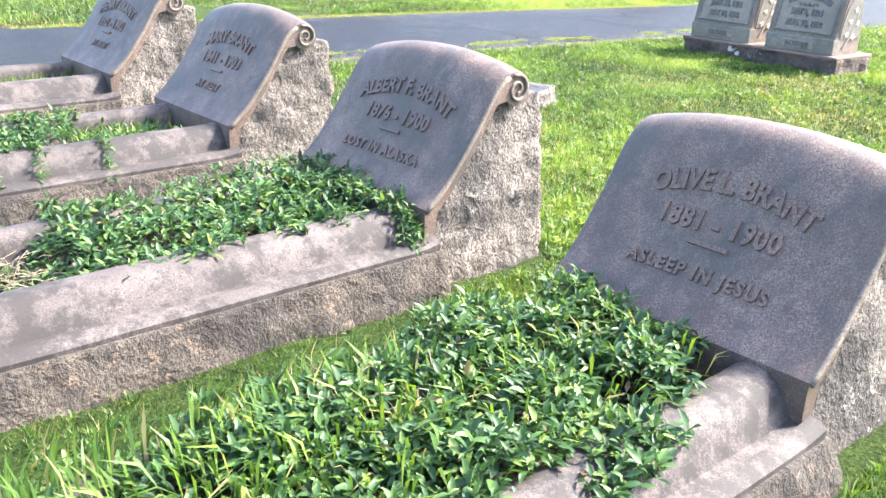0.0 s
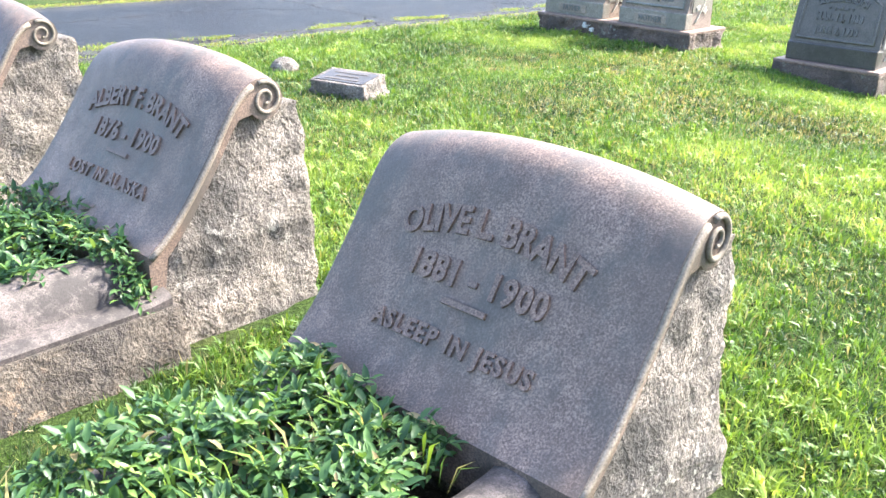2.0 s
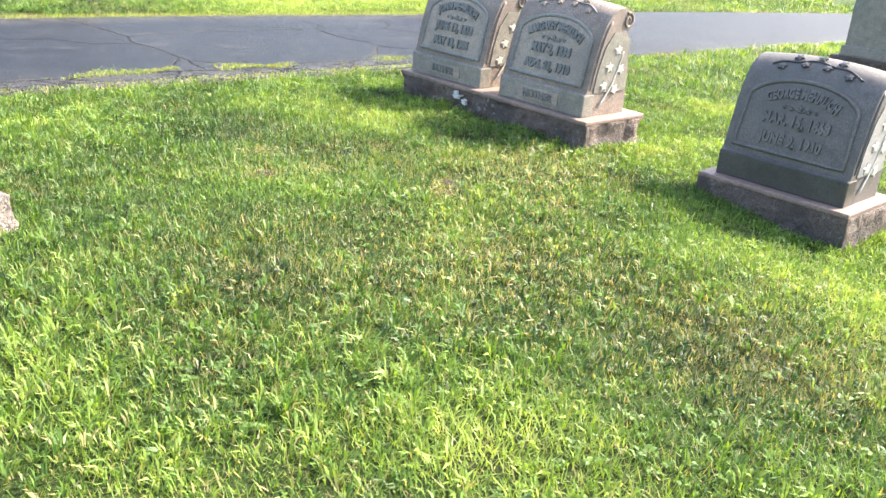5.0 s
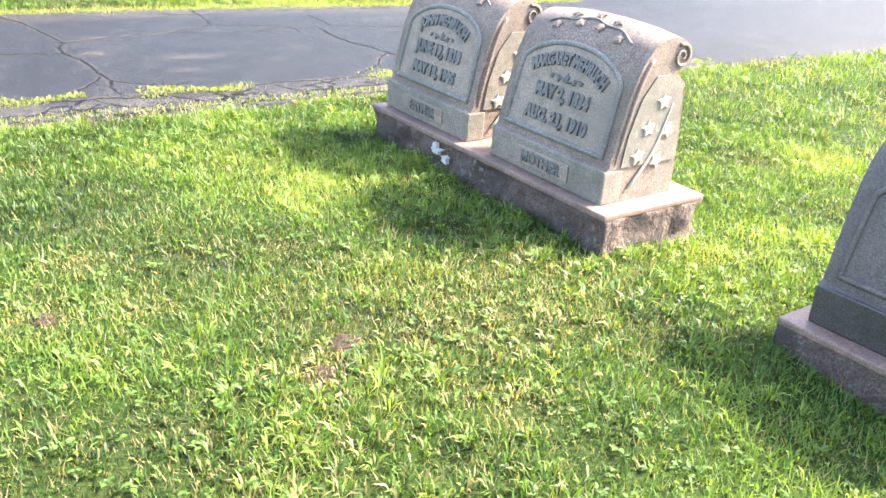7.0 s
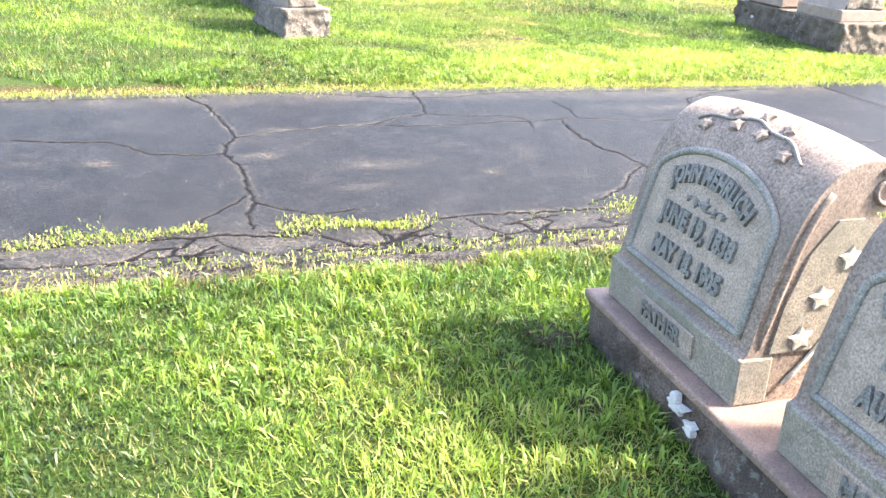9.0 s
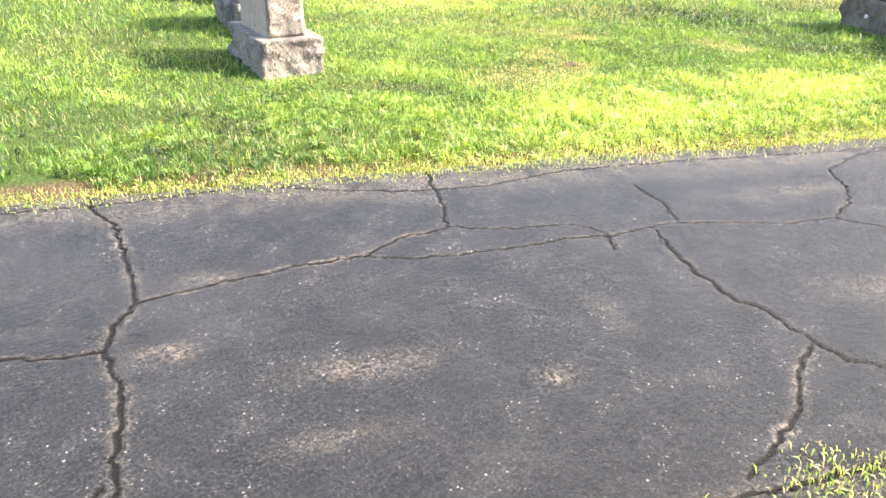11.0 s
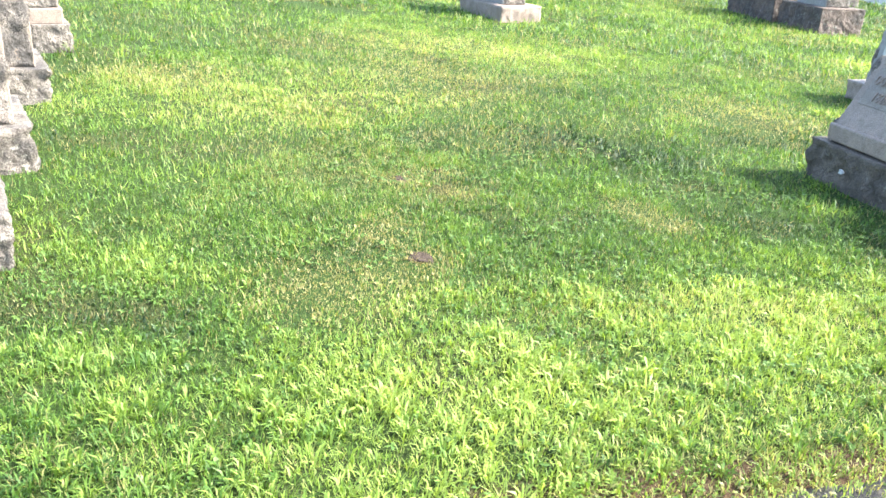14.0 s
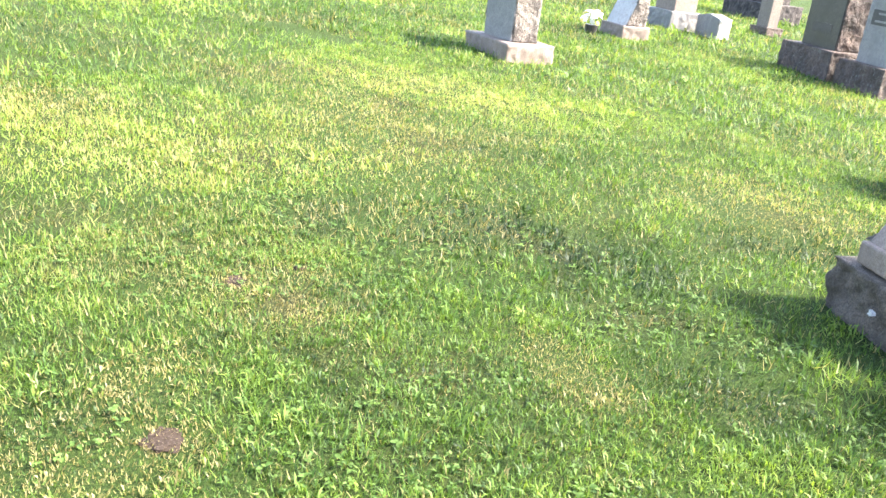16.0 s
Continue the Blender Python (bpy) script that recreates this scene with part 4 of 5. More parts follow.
# ---- ground cover plants ----
def leaves(rows, seed, length, width):
    """Pointed folded leaves: rows of place, heading, tilt, size, shade, dry."""
    rng = np.random.RandomState(seed)
    P = np.array([r[0] for r in rows])
    a, t, k = (np.array([r[i] for r in rows]) for i in (1, 2, 3))
    n = len(P)
    d = np.stack([np.cos(a) * np.cos(t), np.sin(a) * np.cos(t), np.sin(t)], -1)
    side = np.stack([-np.sin(a), np.cos(a), rng.uniform(-0.35, 0.35, n)], -1)
    up = np.cross(d, side)
    up *= np.where(up[:, 2:] < 0, -1, 1)
    L, W = (length * k)[:, None], (width * k)[:, None]
    v = np.stack([P, P + d * L * 0.35 + side * W * 0.5 + up * W * 0.18, P + d * L * 0.7 + side * W * 0.38 + up * W * 0.12, P + d * L - up * L * 0.12,
                  P + d * L * 0.7 - side * W * 0.38 + up * W * 0.12, P + d * L * 0.35 - side * W * 0.5 + up * W * 0.18, P + d * L * 0.45], 1)
    me = bpy.data.meshes.new("leaves")
    me.vertices.add(n * 7)
    me.vertices.foreach_set("co", v.astype(np.float32).ravel())
    q = np.arange(n)[:, None] * 7 + np.array([[0, 1, 6, 0, 6, 5, 1, 2, 6, 6, 4, 5, 2, 3, 6, 6, 3, 4]])
    fill_faces(me, q.reshape(-1, 3))
    for nm, col in (("shade", 4), ("dry", 5)):
        me.attributes.new(nm, "FLOAT", "POINT").data.foreach_set("value", np.repeat(np.clip([r[col] for r in rows], 0, 1), 7).astype(np.float32))
    return me


def bed(name, label, org, dz, mound, count, seed, size=1.0, thin=0.0, trails=()):
    """A bed of periwinkle over a cradle. mound(u, v): height of its top over the lawn, or None."""
    rng = random.Random(seed)
    c, s = math.cos(radians(BR)), math.sin(radians(BR))
    rows, stems = [], []

    def world_at(u, v, z):
        x, y = org.x + c * u - s * v, org.y + s * u + c * v
        return (x, y, gz(org.x, org.y) + dz + z)

    while len(rows) < count:
        u, v = rng.uniform(-1.05, 0.15), rng.uniform(-1.8, 0.12)
        top = mound(u, v)
        if top is None or rng.random() < thin:
            continue
        hole = noise.noise(Vector((u * 5.5, v * 5.5, seed + 3)))
        if hole < -0.3 and rng.random() < 0.65:
            continue
        lump = 0.065 * noise.noise(Vector((u * 6, v * 6, seed))) + 0.035 * noise.noise(Vector((u * 17, v * 17, seed))) + 0.05 * min(0, hole + 0.12)
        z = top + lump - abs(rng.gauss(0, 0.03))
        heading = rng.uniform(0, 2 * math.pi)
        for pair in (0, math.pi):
            # leaf colour darkens with depth below the top, painting the bed's inner shade
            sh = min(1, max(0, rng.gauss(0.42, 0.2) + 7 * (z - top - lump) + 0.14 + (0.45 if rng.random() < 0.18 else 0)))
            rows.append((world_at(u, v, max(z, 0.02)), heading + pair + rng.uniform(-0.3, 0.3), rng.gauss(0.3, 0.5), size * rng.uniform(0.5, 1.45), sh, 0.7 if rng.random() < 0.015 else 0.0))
    for line in trails:
        pts = [world_at(*q) for q in line]
        pts = [tuple(q) for q in spline(pts, 10)]
        stems.append(pts)
        for q in pts:
            for k in range(3):
                rows.append((tuple(np.array(q) + np.array([rng.gauss(0, 0.012) for _ in range(3)])), rng.uniform(0, 6.28), rng.gauss(-0.1, 0.5), size * rng.uniform(0.6, 1.1), rng.gauss(0.6, 0.2), 0.0))
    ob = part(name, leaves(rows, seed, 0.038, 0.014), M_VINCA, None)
    tagged(ob, label, "ground cover", kind="stuff")
    for pts in stems:
        part("stem", tube(pts, 0.0022, 4), M_STEM, ob)
    return ob


def mound_a(u, v):
    if v < -1.76 or u < -0.79 + 0.05 * noise.noise(Vector((v * 7, 2, 9))) or u > 0.02:
        return None
    if v > -0.01 or (u > -0.30 and v > -0.22):
        return None
    if u > -0.17 + 0.05 * noise.noise(Vector((v * 8, 0, 4))) and not (-0.75 < v < -0.42 and u < -0.03):
        return None
    h = 0.30 + 0.035 * (u < -0.55) - 0.28 * max(0, -0.92 - u) / 0.26 - 0.05 * max(0, -1.0 - v) / 0.45
    return h if u < -0.2 else 0.285


def mound_b(u, v):
    if u < -0.86 or v < -1.42 or v > 0.06:
        return None
    if v > 0.0 and (u > -0.1 or v > 0.045 + 0.03 * noise.noise(Vector((u * 8, 3, 1)))):
        return None
    if u > -0.17 and not (u < -0.10 and noise.noise(Vector((v * 9, 1, 2))) > 0.0):
        return None
    h = 0.285 + 0.02 * math.exp(-((v + 0.1) / 0.25) ** 2)
    if v > 0:
        h = slab_top(v) + 0.01
    if v < -1.1:
        h -= 0.15 * (-1.1 - v) / 0.3
    return h


def mound_c(u, v):
    if u < -0.80 or u > -0.13 or v > -0.12 or v < -1.7:
        return None
    edge = -0.45 - 0.5 * (u + 0.8)
    return 0.20 if v > edge else 0.29


(g_a, o_a, z_a), (g_b, o_b, z_b), (g_c, o_c, z_c), (g_d, o_d, z_d) = graves
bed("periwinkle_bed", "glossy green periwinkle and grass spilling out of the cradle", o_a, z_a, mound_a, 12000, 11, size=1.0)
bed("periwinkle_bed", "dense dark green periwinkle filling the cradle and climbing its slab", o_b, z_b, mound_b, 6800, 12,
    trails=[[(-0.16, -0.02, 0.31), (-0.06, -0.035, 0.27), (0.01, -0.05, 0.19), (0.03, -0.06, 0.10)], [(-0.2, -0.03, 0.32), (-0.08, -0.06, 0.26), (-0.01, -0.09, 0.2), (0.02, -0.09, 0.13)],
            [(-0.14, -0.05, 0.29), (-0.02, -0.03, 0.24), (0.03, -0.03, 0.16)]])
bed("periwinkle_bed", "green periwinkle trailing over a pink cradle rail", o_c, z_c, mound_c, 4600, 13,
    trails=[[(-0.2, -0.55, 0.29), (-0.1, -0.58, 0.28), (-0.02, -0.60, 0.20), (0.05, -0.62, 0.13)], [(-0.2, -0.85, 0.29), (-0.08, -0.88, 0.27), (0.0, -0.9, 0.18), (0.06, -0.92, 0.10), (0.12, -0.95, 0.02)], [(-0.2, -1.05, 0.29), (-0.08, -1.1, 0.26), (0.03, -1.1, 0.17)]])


def tuft_patch(name, label, org, dz, us, vs, count, h, w, z, seed, lean=0.6, shade=0.55):
    """Long grass growing among the plants of a grave."""
    rng = np.random.RandomState(seed)
    c, s = math.cos(radians(BR)), math.sin(radians(BR))
    u, v = rng.uniform(*us, count), rng.uniform(*vs, count)
    x, y = org.x + c * u - s * v, org.y + s * u + c * v
    zz = np.full(count, gz(org.x, org.y) + dz) + z
    ob = part(name, blades(x, y, np.full(count, h), np.full(count, w), seed, lean, shade=np.full(count, shade), dry=(rng.rand(count) < 0.12) * 0.9, z0=zz), M_GRASS, None)
    return tagged(ob, label, "grass", kind="stuff")


tuft_patch("long_grass", "long unmown grass growing through the periwinkle", o_a, z_a, (-0.82, -0.42), (-1.75, -0.75), 800, 0.14, 0.008, 0.24, 31, lean=0.9, shade=0.42)
tuft_patch("long_grass", "lime green grass blades arching over the periwinkle", o_a, z_a, (-0.76, -0.2), (-1.4, -0.08), 420, 0.12, 0.008, 0.25, 36, lean=0.9, shade=0.6)
tuft_patch("long_grass", "long unmown grass at the cradle's side", o_a, z_a, (-1.3, -0.95), (-1.75, -0.5), 140, 0.12, 0.004, 0.0, 32, shade=0.3)
tuft_patch("cradle_grass", "short grass filling a stone cradle", o_d, z_d, (-0.75, -0.16), (-1.7, 0.0), 3200, 0.10, 0.007, 0.12, 33)
tuft_patch("cradle_grass", "grass blades among dark periwinkle", o_c, z_c, (-0.75, -0.16), (-0.6, -0.02), 500, 0.10, 0.006, 0.14, 34)


def dry_clump(x, y, z, seed):
    """A tangle of dead stems."""
    rng = random.Random(seed)
    bm = bmesh.new()
    for _ in range(110):
        p = Vector((x + rng.gauss(0, 0.07), y + rng.gauss(0, 0.07), z + abs(rng.gauss(0, 0.03))))
        a = rng.uniform(0, 6.28)
        d = Vector((math.cos(a), math.sin(a), rng.uniform(-0.2, 0.5))) * rng.uniform(0.04, 0.10)
        t = tube([p, p + d * 0.5 + Vector((0, 0, 0.008)), p + d], 0.0014, 3)
        me = bpy.data.meshes.new("t")
        t.to_mesh(me)
        t.free()
        bm.from_mesh(me)
        bpy.data.meshes.remove(me)
    ob = part("dead_stems", bm, M_TWIG, None)
    return tagged(ob, "tangle of dry brown dead stems in the grave bed", "dead plant", kind="stuff")


_c, _s = math.cos(radians(BR)), math.sin(radians(BR))
dry_clump(o_b.x + _c * -0.42 - _s * -1.38, o_b.y + _s * -0.42 + _c * -1.38, 0.24, 4)
dry_clump(o_a.x + _c * -0.62 - _s * -0.95, o_a.y + _s * -0.62 + _c * -0.95, 0.27, 5)


# ---- carved upright stones with scrolled shoulders ----
DIE_CURVE = spline([(0.015, 0.16), (0.035, 0.26), (0.062, 0.38), (0.095, 0.50), (0.14, 0.60), (0.20, 0.665), (0.275, 0.695), (0.34, 0.69), (0.40, 0.66), (0.418, 0.61)], 5)
DIE_BOW = bow(0.76, 0.028, 0.3, 0.69)
DIE_FACE = Face(DIE_CURVE, DIE_BOW)


def die_top(y):
    return float(np.interp(y, [p[0] for p in DIE_CURVE[:36]], [p[1] for p in DIE_CURVE[:36]]))


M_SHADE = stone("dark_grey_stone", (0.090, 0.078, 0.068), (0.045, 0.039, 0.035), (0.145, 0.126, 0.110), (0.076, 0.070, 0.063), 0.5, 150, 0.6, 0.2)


def carved_die(x, y, z, rz, w, label, lines, word, group, tint):
    """A leaning-faced stone: plinth with a name plate, arched panel, rolled top, ivy carved on top and flanks."""
    st = new("headstone")
    st.empty_display_size = 0.1
    st.matrix_world = pose(x, y, z, 0, 0, rz)
    tagged(st, label, "gravestone", group)
    d = 0.43
    curl = [(0.35 + 0.062 * math.cos(a), 0.615 + 0.062 * math.sin(a)) for a in (radians(-10 - 20 * k) for k in range(6))]
    outline = [tuple(p) for p in DIE_CURVE] + curl + [(0.40, 0.50), (0.42, 0.3), (d, 0.0), (0, 0.0), (0, 0.15)]
    part("body", smooth_long(warped(extrude_profile(outline, -w, 0, 18), DIE_BOW), 0.45), M_CROWN if tint else M_SHADE, st, "weathered stone with rolled top")
    F = DIE_FACE
    part("plinth", box(-w - 0.004, 0.004, -0.012, 0.10, 0.0, 0.15, 0.008), M_GREY if tint else M_DARK, st, "blue-grey plinth course")
    cx = -w / 2
    # panel with arched frame
    hw, s_lo, s_spring, s_top = w / 2 - 0.055, 0.035, 0.33, 0.435
    outline2 = [(-hw, s_lo), (hw, s_lo), (hw * 0.96, s_spring)]
    for k in range(1, 12):
        t = k / 12
        q = math.cos(math.pi * t)
        outline2.append((hw * 0.96 * math.copysign(abs(q) ** 0.9, q), s_spring + (s_top - s_spring) * math.sin(math.pi * t) ** 1.33))
    outline2.append((-hw * 0.96, s_spring))
    bm = bmesh.new()
    rows = 14
    grid = []
    for r in range(rows + 1):
        s = s_lo + (s_top - s_lo) * r / rows
        half = hw if s < s_spring else hw * 0.96 * max(0.0, 1 - ((s - s_spring) / (s_top - s_spring)) ** 1.5) ** 0.45
        half = max(half, 0.02)
        grid.append([bm.verts.new(F.at(cx + half * (i / 5 - 1), s, 0.004)) for i in range(11)])
    for a, b in zip(grid, grid[1:]):
        for i in range(10):
            bm.faces.new((a[i], a[i + 1], b[i + 1], b[i]))
    panel = part("panel", bm, M_PANEL if tint else M_SHADE, st, "recessed name panel")
    loop = outline2 + [outline2[0], outline2[1]]
    dense = []
    for (a, b), (c, e) in zip(loop[:-1], loop[1:]):
        k = max(1, int(math.hypot(c - a, e - b) / 0.04))
        dense += [(a + (c - a) * i / k, b + (e - b) * i / k) for i in range(k)]
    part("panel_frame", tube([F.at(cx + a, b, 0.004) for a, b in dense], 0.013, 6), M_FRAME if tint else M_LETTERD, panel, "raised arched moulding")
    lm = M_LETTERG if tint else M_LETTERD
    name_line, l1, l2 = lines
    lettering(name_line, 0.070, F, cx, 0.345, panel, lm, arc=0.5, depth=0.010, bold=0.0035, stretch=0.64 if len(name_line) > 14 else 0.74, space=1.04, lift=0.006)
    lettering(l1, 0.078, F, cx, 0.195, panel, lm, depth=0.012, bold=0.0045, stretch=0.78, space=1.08, lift=0.003)
    lettering(l2, 0.078, F, cx, 0.088, panel, lm, depth=0.012, bold=0.0045, stretch=0.78, space=1.08, lift=0.003)
    orn = [F.at(cx - 0.11 + 0.22 * t, 0.288 + 0.010 * math.sin(t * 9), 0.005) for t in np.linspace(0, 1, 14)]
    part("ornament", tube(orn, 0.004, 5, lambda t: 0.4 + math.sin(math.pi * t) ** 2), lm, panel)
    q0, q1 = Vector(F.at(cx, 0.29, 0.0)), Vector(F.at(cx, 0.29, 1.0))
    for k, (du, ds, r) in enumerate(((0.0, 0.006, 0.024), (-0.05, -0.004, 0.017), (0.05, -0.004, 0.017), (-0.095, 0.0, 0.012), (0.095, 0.0, 0.012))):
        lf = part("ornament_leaf", star(5, r, 0.5, 0.008), lm, panel)
        lf.matrix_local = Matrix.Translation(F.at(cx + du, 0.288 + ds, 0.003)) @ (q1 - q0).to_track_quat("X", "Z").to_matrix().to_4x4() @ pose(0, 0, 0, 40 * k, 0, 0)
    if word:
        plate = part("name_plate", box(cx - 0.19, cx + 0.17, -0.021, -0.011, 0.035, 0.115, 0.004), M_PANEL, st, "small worn plate")
        me = text_mesh(word, 0.075, 0.006, 0.002, 1.05)
        for v in me.vertices:
            v.co = (cx - 0.01 + v.co.x * 0.85, -0.022 - v.co.z, 0.05 + v.co.y)
        part("lettering", me, lm, plate)
    # carved ivy over the rolled top
    vine = [F.at(cx - hw * 0.8 + 2 * hw * 0.8 * t, 0.515 + 0.05 * math.sin(math.pi * t) + 0.008 * math.sin(t * 17), 0.004) for t in np.linspace(0, 1, 26)]
    ivy = part("carved_vine", tube(vine, 0.006, 5), M_FRAME if tint else M_DARK, st)
    for k, t in enumerate((0.12, 0.24, 0.36, 0.48, 0.6, 0.72, 0.86)):
        q = F.at(cx - hw * 0.8 + 2 * hw * 0.8 * t, 0.515 + 0.05 * math.sin(math.pi * t) + (0.035 if k % 2 else -0.03), 0.002)
        q2 = F.at(0, 0.515 + 0.05 * math.sin(math.pi * t), 1.0)
        nb = Vector((0, q2[1] - F.at(0, 0.515 + 0.05 * math.sin(math.pi * t), 0)[1], q2[2] - F.at(0, 0.515 + 0.05 * math.sin(math.pi * t), 0)[2])).normalized()
        lf = part("carved_leaf", star(5, 0.030, 0.62, 0.008), M_CROWN if tint else M_DARK, ivy)
        lf.matrix_local = Matrix.Translation(q) @ nb.to_track_quat("X", "Z").to_matrix().to_4x4() @ pose(0, 0, 0, 50 * k, 0, 0)
    # flanks: scroll, moulded edge, ivy sprig
    for xx, sg in ((0.0, 1), (-w, -1)):
        part("scroll", spiral((0.35, 0.615), 0.054, 1.5, xx, sg, 0.009), M_CROWN if tint else M_DARK, st, "carved spiral shoulder")
        edge = [F.at(xx, s, -0.028) for s in np.linspace(0.02, 0.50, 18)]
        part("edge_roll", tube(edge, 0.011, 6, lambda t: 0.3 + 0.7 * min(1, 5 * t)), M_CROWN if tint else M_DARK, st)
        inner = smooth_long(extrude_profile([(0.08, 0.16), (0.10, 0.3), (0.15, 0.45), (0.22, 0.54), (0.30, 0.54), (0.385, 0.5), (0.40, 0.3), (0.41, 0.16)], xx - 0.001 * sg, xx + 0.006 * sg, 1), 0.6)
        part("flank_panel", inner, M_GREY if tint else M_PALE, st, "lichened grey flank")
        sprig = [(xx + sg * 0.008, 0.14 + 0.22 * t + 0.025 * math.sin(4 * t), 0.06 + 0.36 * t) for t in np.linspace(0, 1, 12)]
        stem = part("carved_stem", tube(sprig, 0.006, 5, lambda t: 1.3 - 0.7 * t), M_BLEACH, st, "bleached carved ivy stem")
        for k, (yy, zz) in enumerate(((0.17, 0.20), (0.29, 0.17), (0.21, 0.32), (0.33, 0.30), (0.28, 0.43))):
            lf = part("carved_leaf", star(5, 0.04, 0.55, 0.006), M_BLEACH, stem, "bleached carved ivy leaf")
            lf.matrix_local = pose(xx + sg * 0.006, yy, zz, 35 * k + 10, 0, 0 if sg > 0 else 180)
    return st


M_LETTERG = stone("grey_raised_letter", (0.130, 0.126, 0.113), (0.069, 0.068, 0.062), (0.216, 0.205, 0.186), (0.086, 0.085, 0.080), 0.5, 150, 0.7, 0.2)
M_LETTERD = stone("dark_raised_letter", (0.090, 0.082, 0.071), (0.049, 0.043, 0.039), (0.151, 0.136, 0.119), (0.062, 0.056, 0.049), 0.5, 150, 0.5, 0.15)


def stone_base(x, y, rz, w, d, h, label, seed, smooth_top=True, amp=0.028, material=None, dz=0.0, group=""):
    """A low rock-faced plinth whose front right corner stands at x, y."""
    b = thing("gravestone_base", x, y, rz, label, "stone base", group, dz=dz)

    def shape(px, py, pz):
        t = max(0.0, min(1.0, pz / h))
        return (px, py + 0.0 * t, pz)
    part("block", rough_block(-w, 0, 0, d, -0.12, h - (0.025 if smooth_top else 0), seed, amp, 0.026, shape), material or M_BASE, b)
    if smooth_top:
        part("ledge", box(-w, 0.0, -0.006, d, h - 0.03, h, 0.008), M_BASETOP, b, "smooth brown dressed top ledge")
    FOOT.append((x, y, rz, -w, 0, 0, d))
    return b


MB = Vector((3.703, 8.845))
MBR = -49.3
mb_base = stone_base(MB.x, MB.y, MBR, 1.89, 0.62, 0.205, "long brown rock-faced double gravestone base with lichen", 41, amp=0.042, group="")
MB_Z = gz(MB.x, MB.y) + 0.204
def splash(r, seed):
    """A thin ragged spatter."""
    bm = bmesh.new()
    rng = random.Random(seed)
    for k in range(1):
        cy, cz, q = (0, 0, r) if k == 0 else (rng.gauss(0, r), rng.gauss(0, r * 0.7), r * rng.uniform(0.15, 0.5))
        ring = []
        for i in range(16):
            a = 2 * math.pi * i / 16
            d = q * max(0.25, 0.7 + 0.9 * noise.noise(Vector((math.cos(a) * 1.6 + k * 5, math.sin(a) * 1.6, seed))) + rng.uniform(-0.22, 0.22))
            ring.append((cy + d * math.cos(a), cz + 0.6 * d * math.sin(a)))
        lo = [bm.verts.new((-0.02, y, z)) for y, z in ring]
        hi = [bm.verts.new((0.002 + 0.0002 * k, y, z)) for y, z in ring]
        for i in range(16):
            bm.faces.new((lo[i], lo[(i + 1) % 16], hi[(i + 1) % 16], hi[i]))
        bm.faces.new(hi)
    return bm


part("lime_splash", splash(0.05, 2), M_SPLASH, mb_base, "white lime splash").matrix_local = pose(-1.22, -0.016, 0.13, 0, 0, -90)
part("lime_splash", splash(0.035, 3), M_SPLASH, mb_base, "white lime splash").matrix_local = pose(-1.14, -0.016, 0.105, 0, 0, -90)


def on_base(org, rz, u, v):
    c, s = math.cos(radians(rz)), math.sin(radians(rz))
    return org.x + c * u - s * v, org.y + s * u + c * v


carved_die(*on_base(MB, MBR, -0.10, 0.07), MB_Z, MBR, 0.76, "grey-brown scrolled gravestone with ivy carving, MOTHER on its plinth", ("MARGARET MEHRLICH", "MAY 2, 1834", "AUG. 23, 1910"), "MOTHER", "family ivy stones", True)
carved_die(*on_base(MB, MBR, -1.07, 0.07), MB_Z, MBR, 0.76, "grey-brown scrolled gravestone with ivy carving, FATHER on its plinth", ("JOHN MEHRLICH", "JUNE 19, 1838", "MAY 18, 1905"), "FATHER", "family ivy stones", True)

GB = Vector((4.93, 7.66))
GBR = -48.1
stone_base(GB.x, GB.y, GBR, 0.92, 0.60, 0.225, "dark brown single gravestone base with orange lichen", 44, amp=0.014)
carved_die(*on_base(GB, GBR, -0.075, 0.08), gz(GB.x, GB.y) + 0.224, GBR, 0.77, "dark grey scrolled gravestone with shaded polished plinth", ("GEORGE MEHRLICH", "MAR. 15, 1868", "JUNE 9, 1930"), "", "family ivy stones", False)


# ---- other monuments ----
def die_outline(w, h, top):
    if top == "peak":
        return [(-w / 2, 0), (w / 2, 0), (w / 2, h * 0.86), (w * 0.36, h * 0.90), (0.0, h), (-w * 0.36, h * 0.90), (-w / 2, h * 0.86)]
    if top == "arch":
        return [(-w / 2, 0), (w / 2, 0), (w / 2, h * 0.84)] + [(w / 2 * math.cos(a), h * 0.84 + h * 0.16 * math.sin(a)) for a in (math.pi * k / 10 for k in range(1, 10))] + [(-w / 2, h * 0.84)]
    return [(-w / 2, 0), (w / 2, 0), (w / 2, h), (-w / 2, h)]


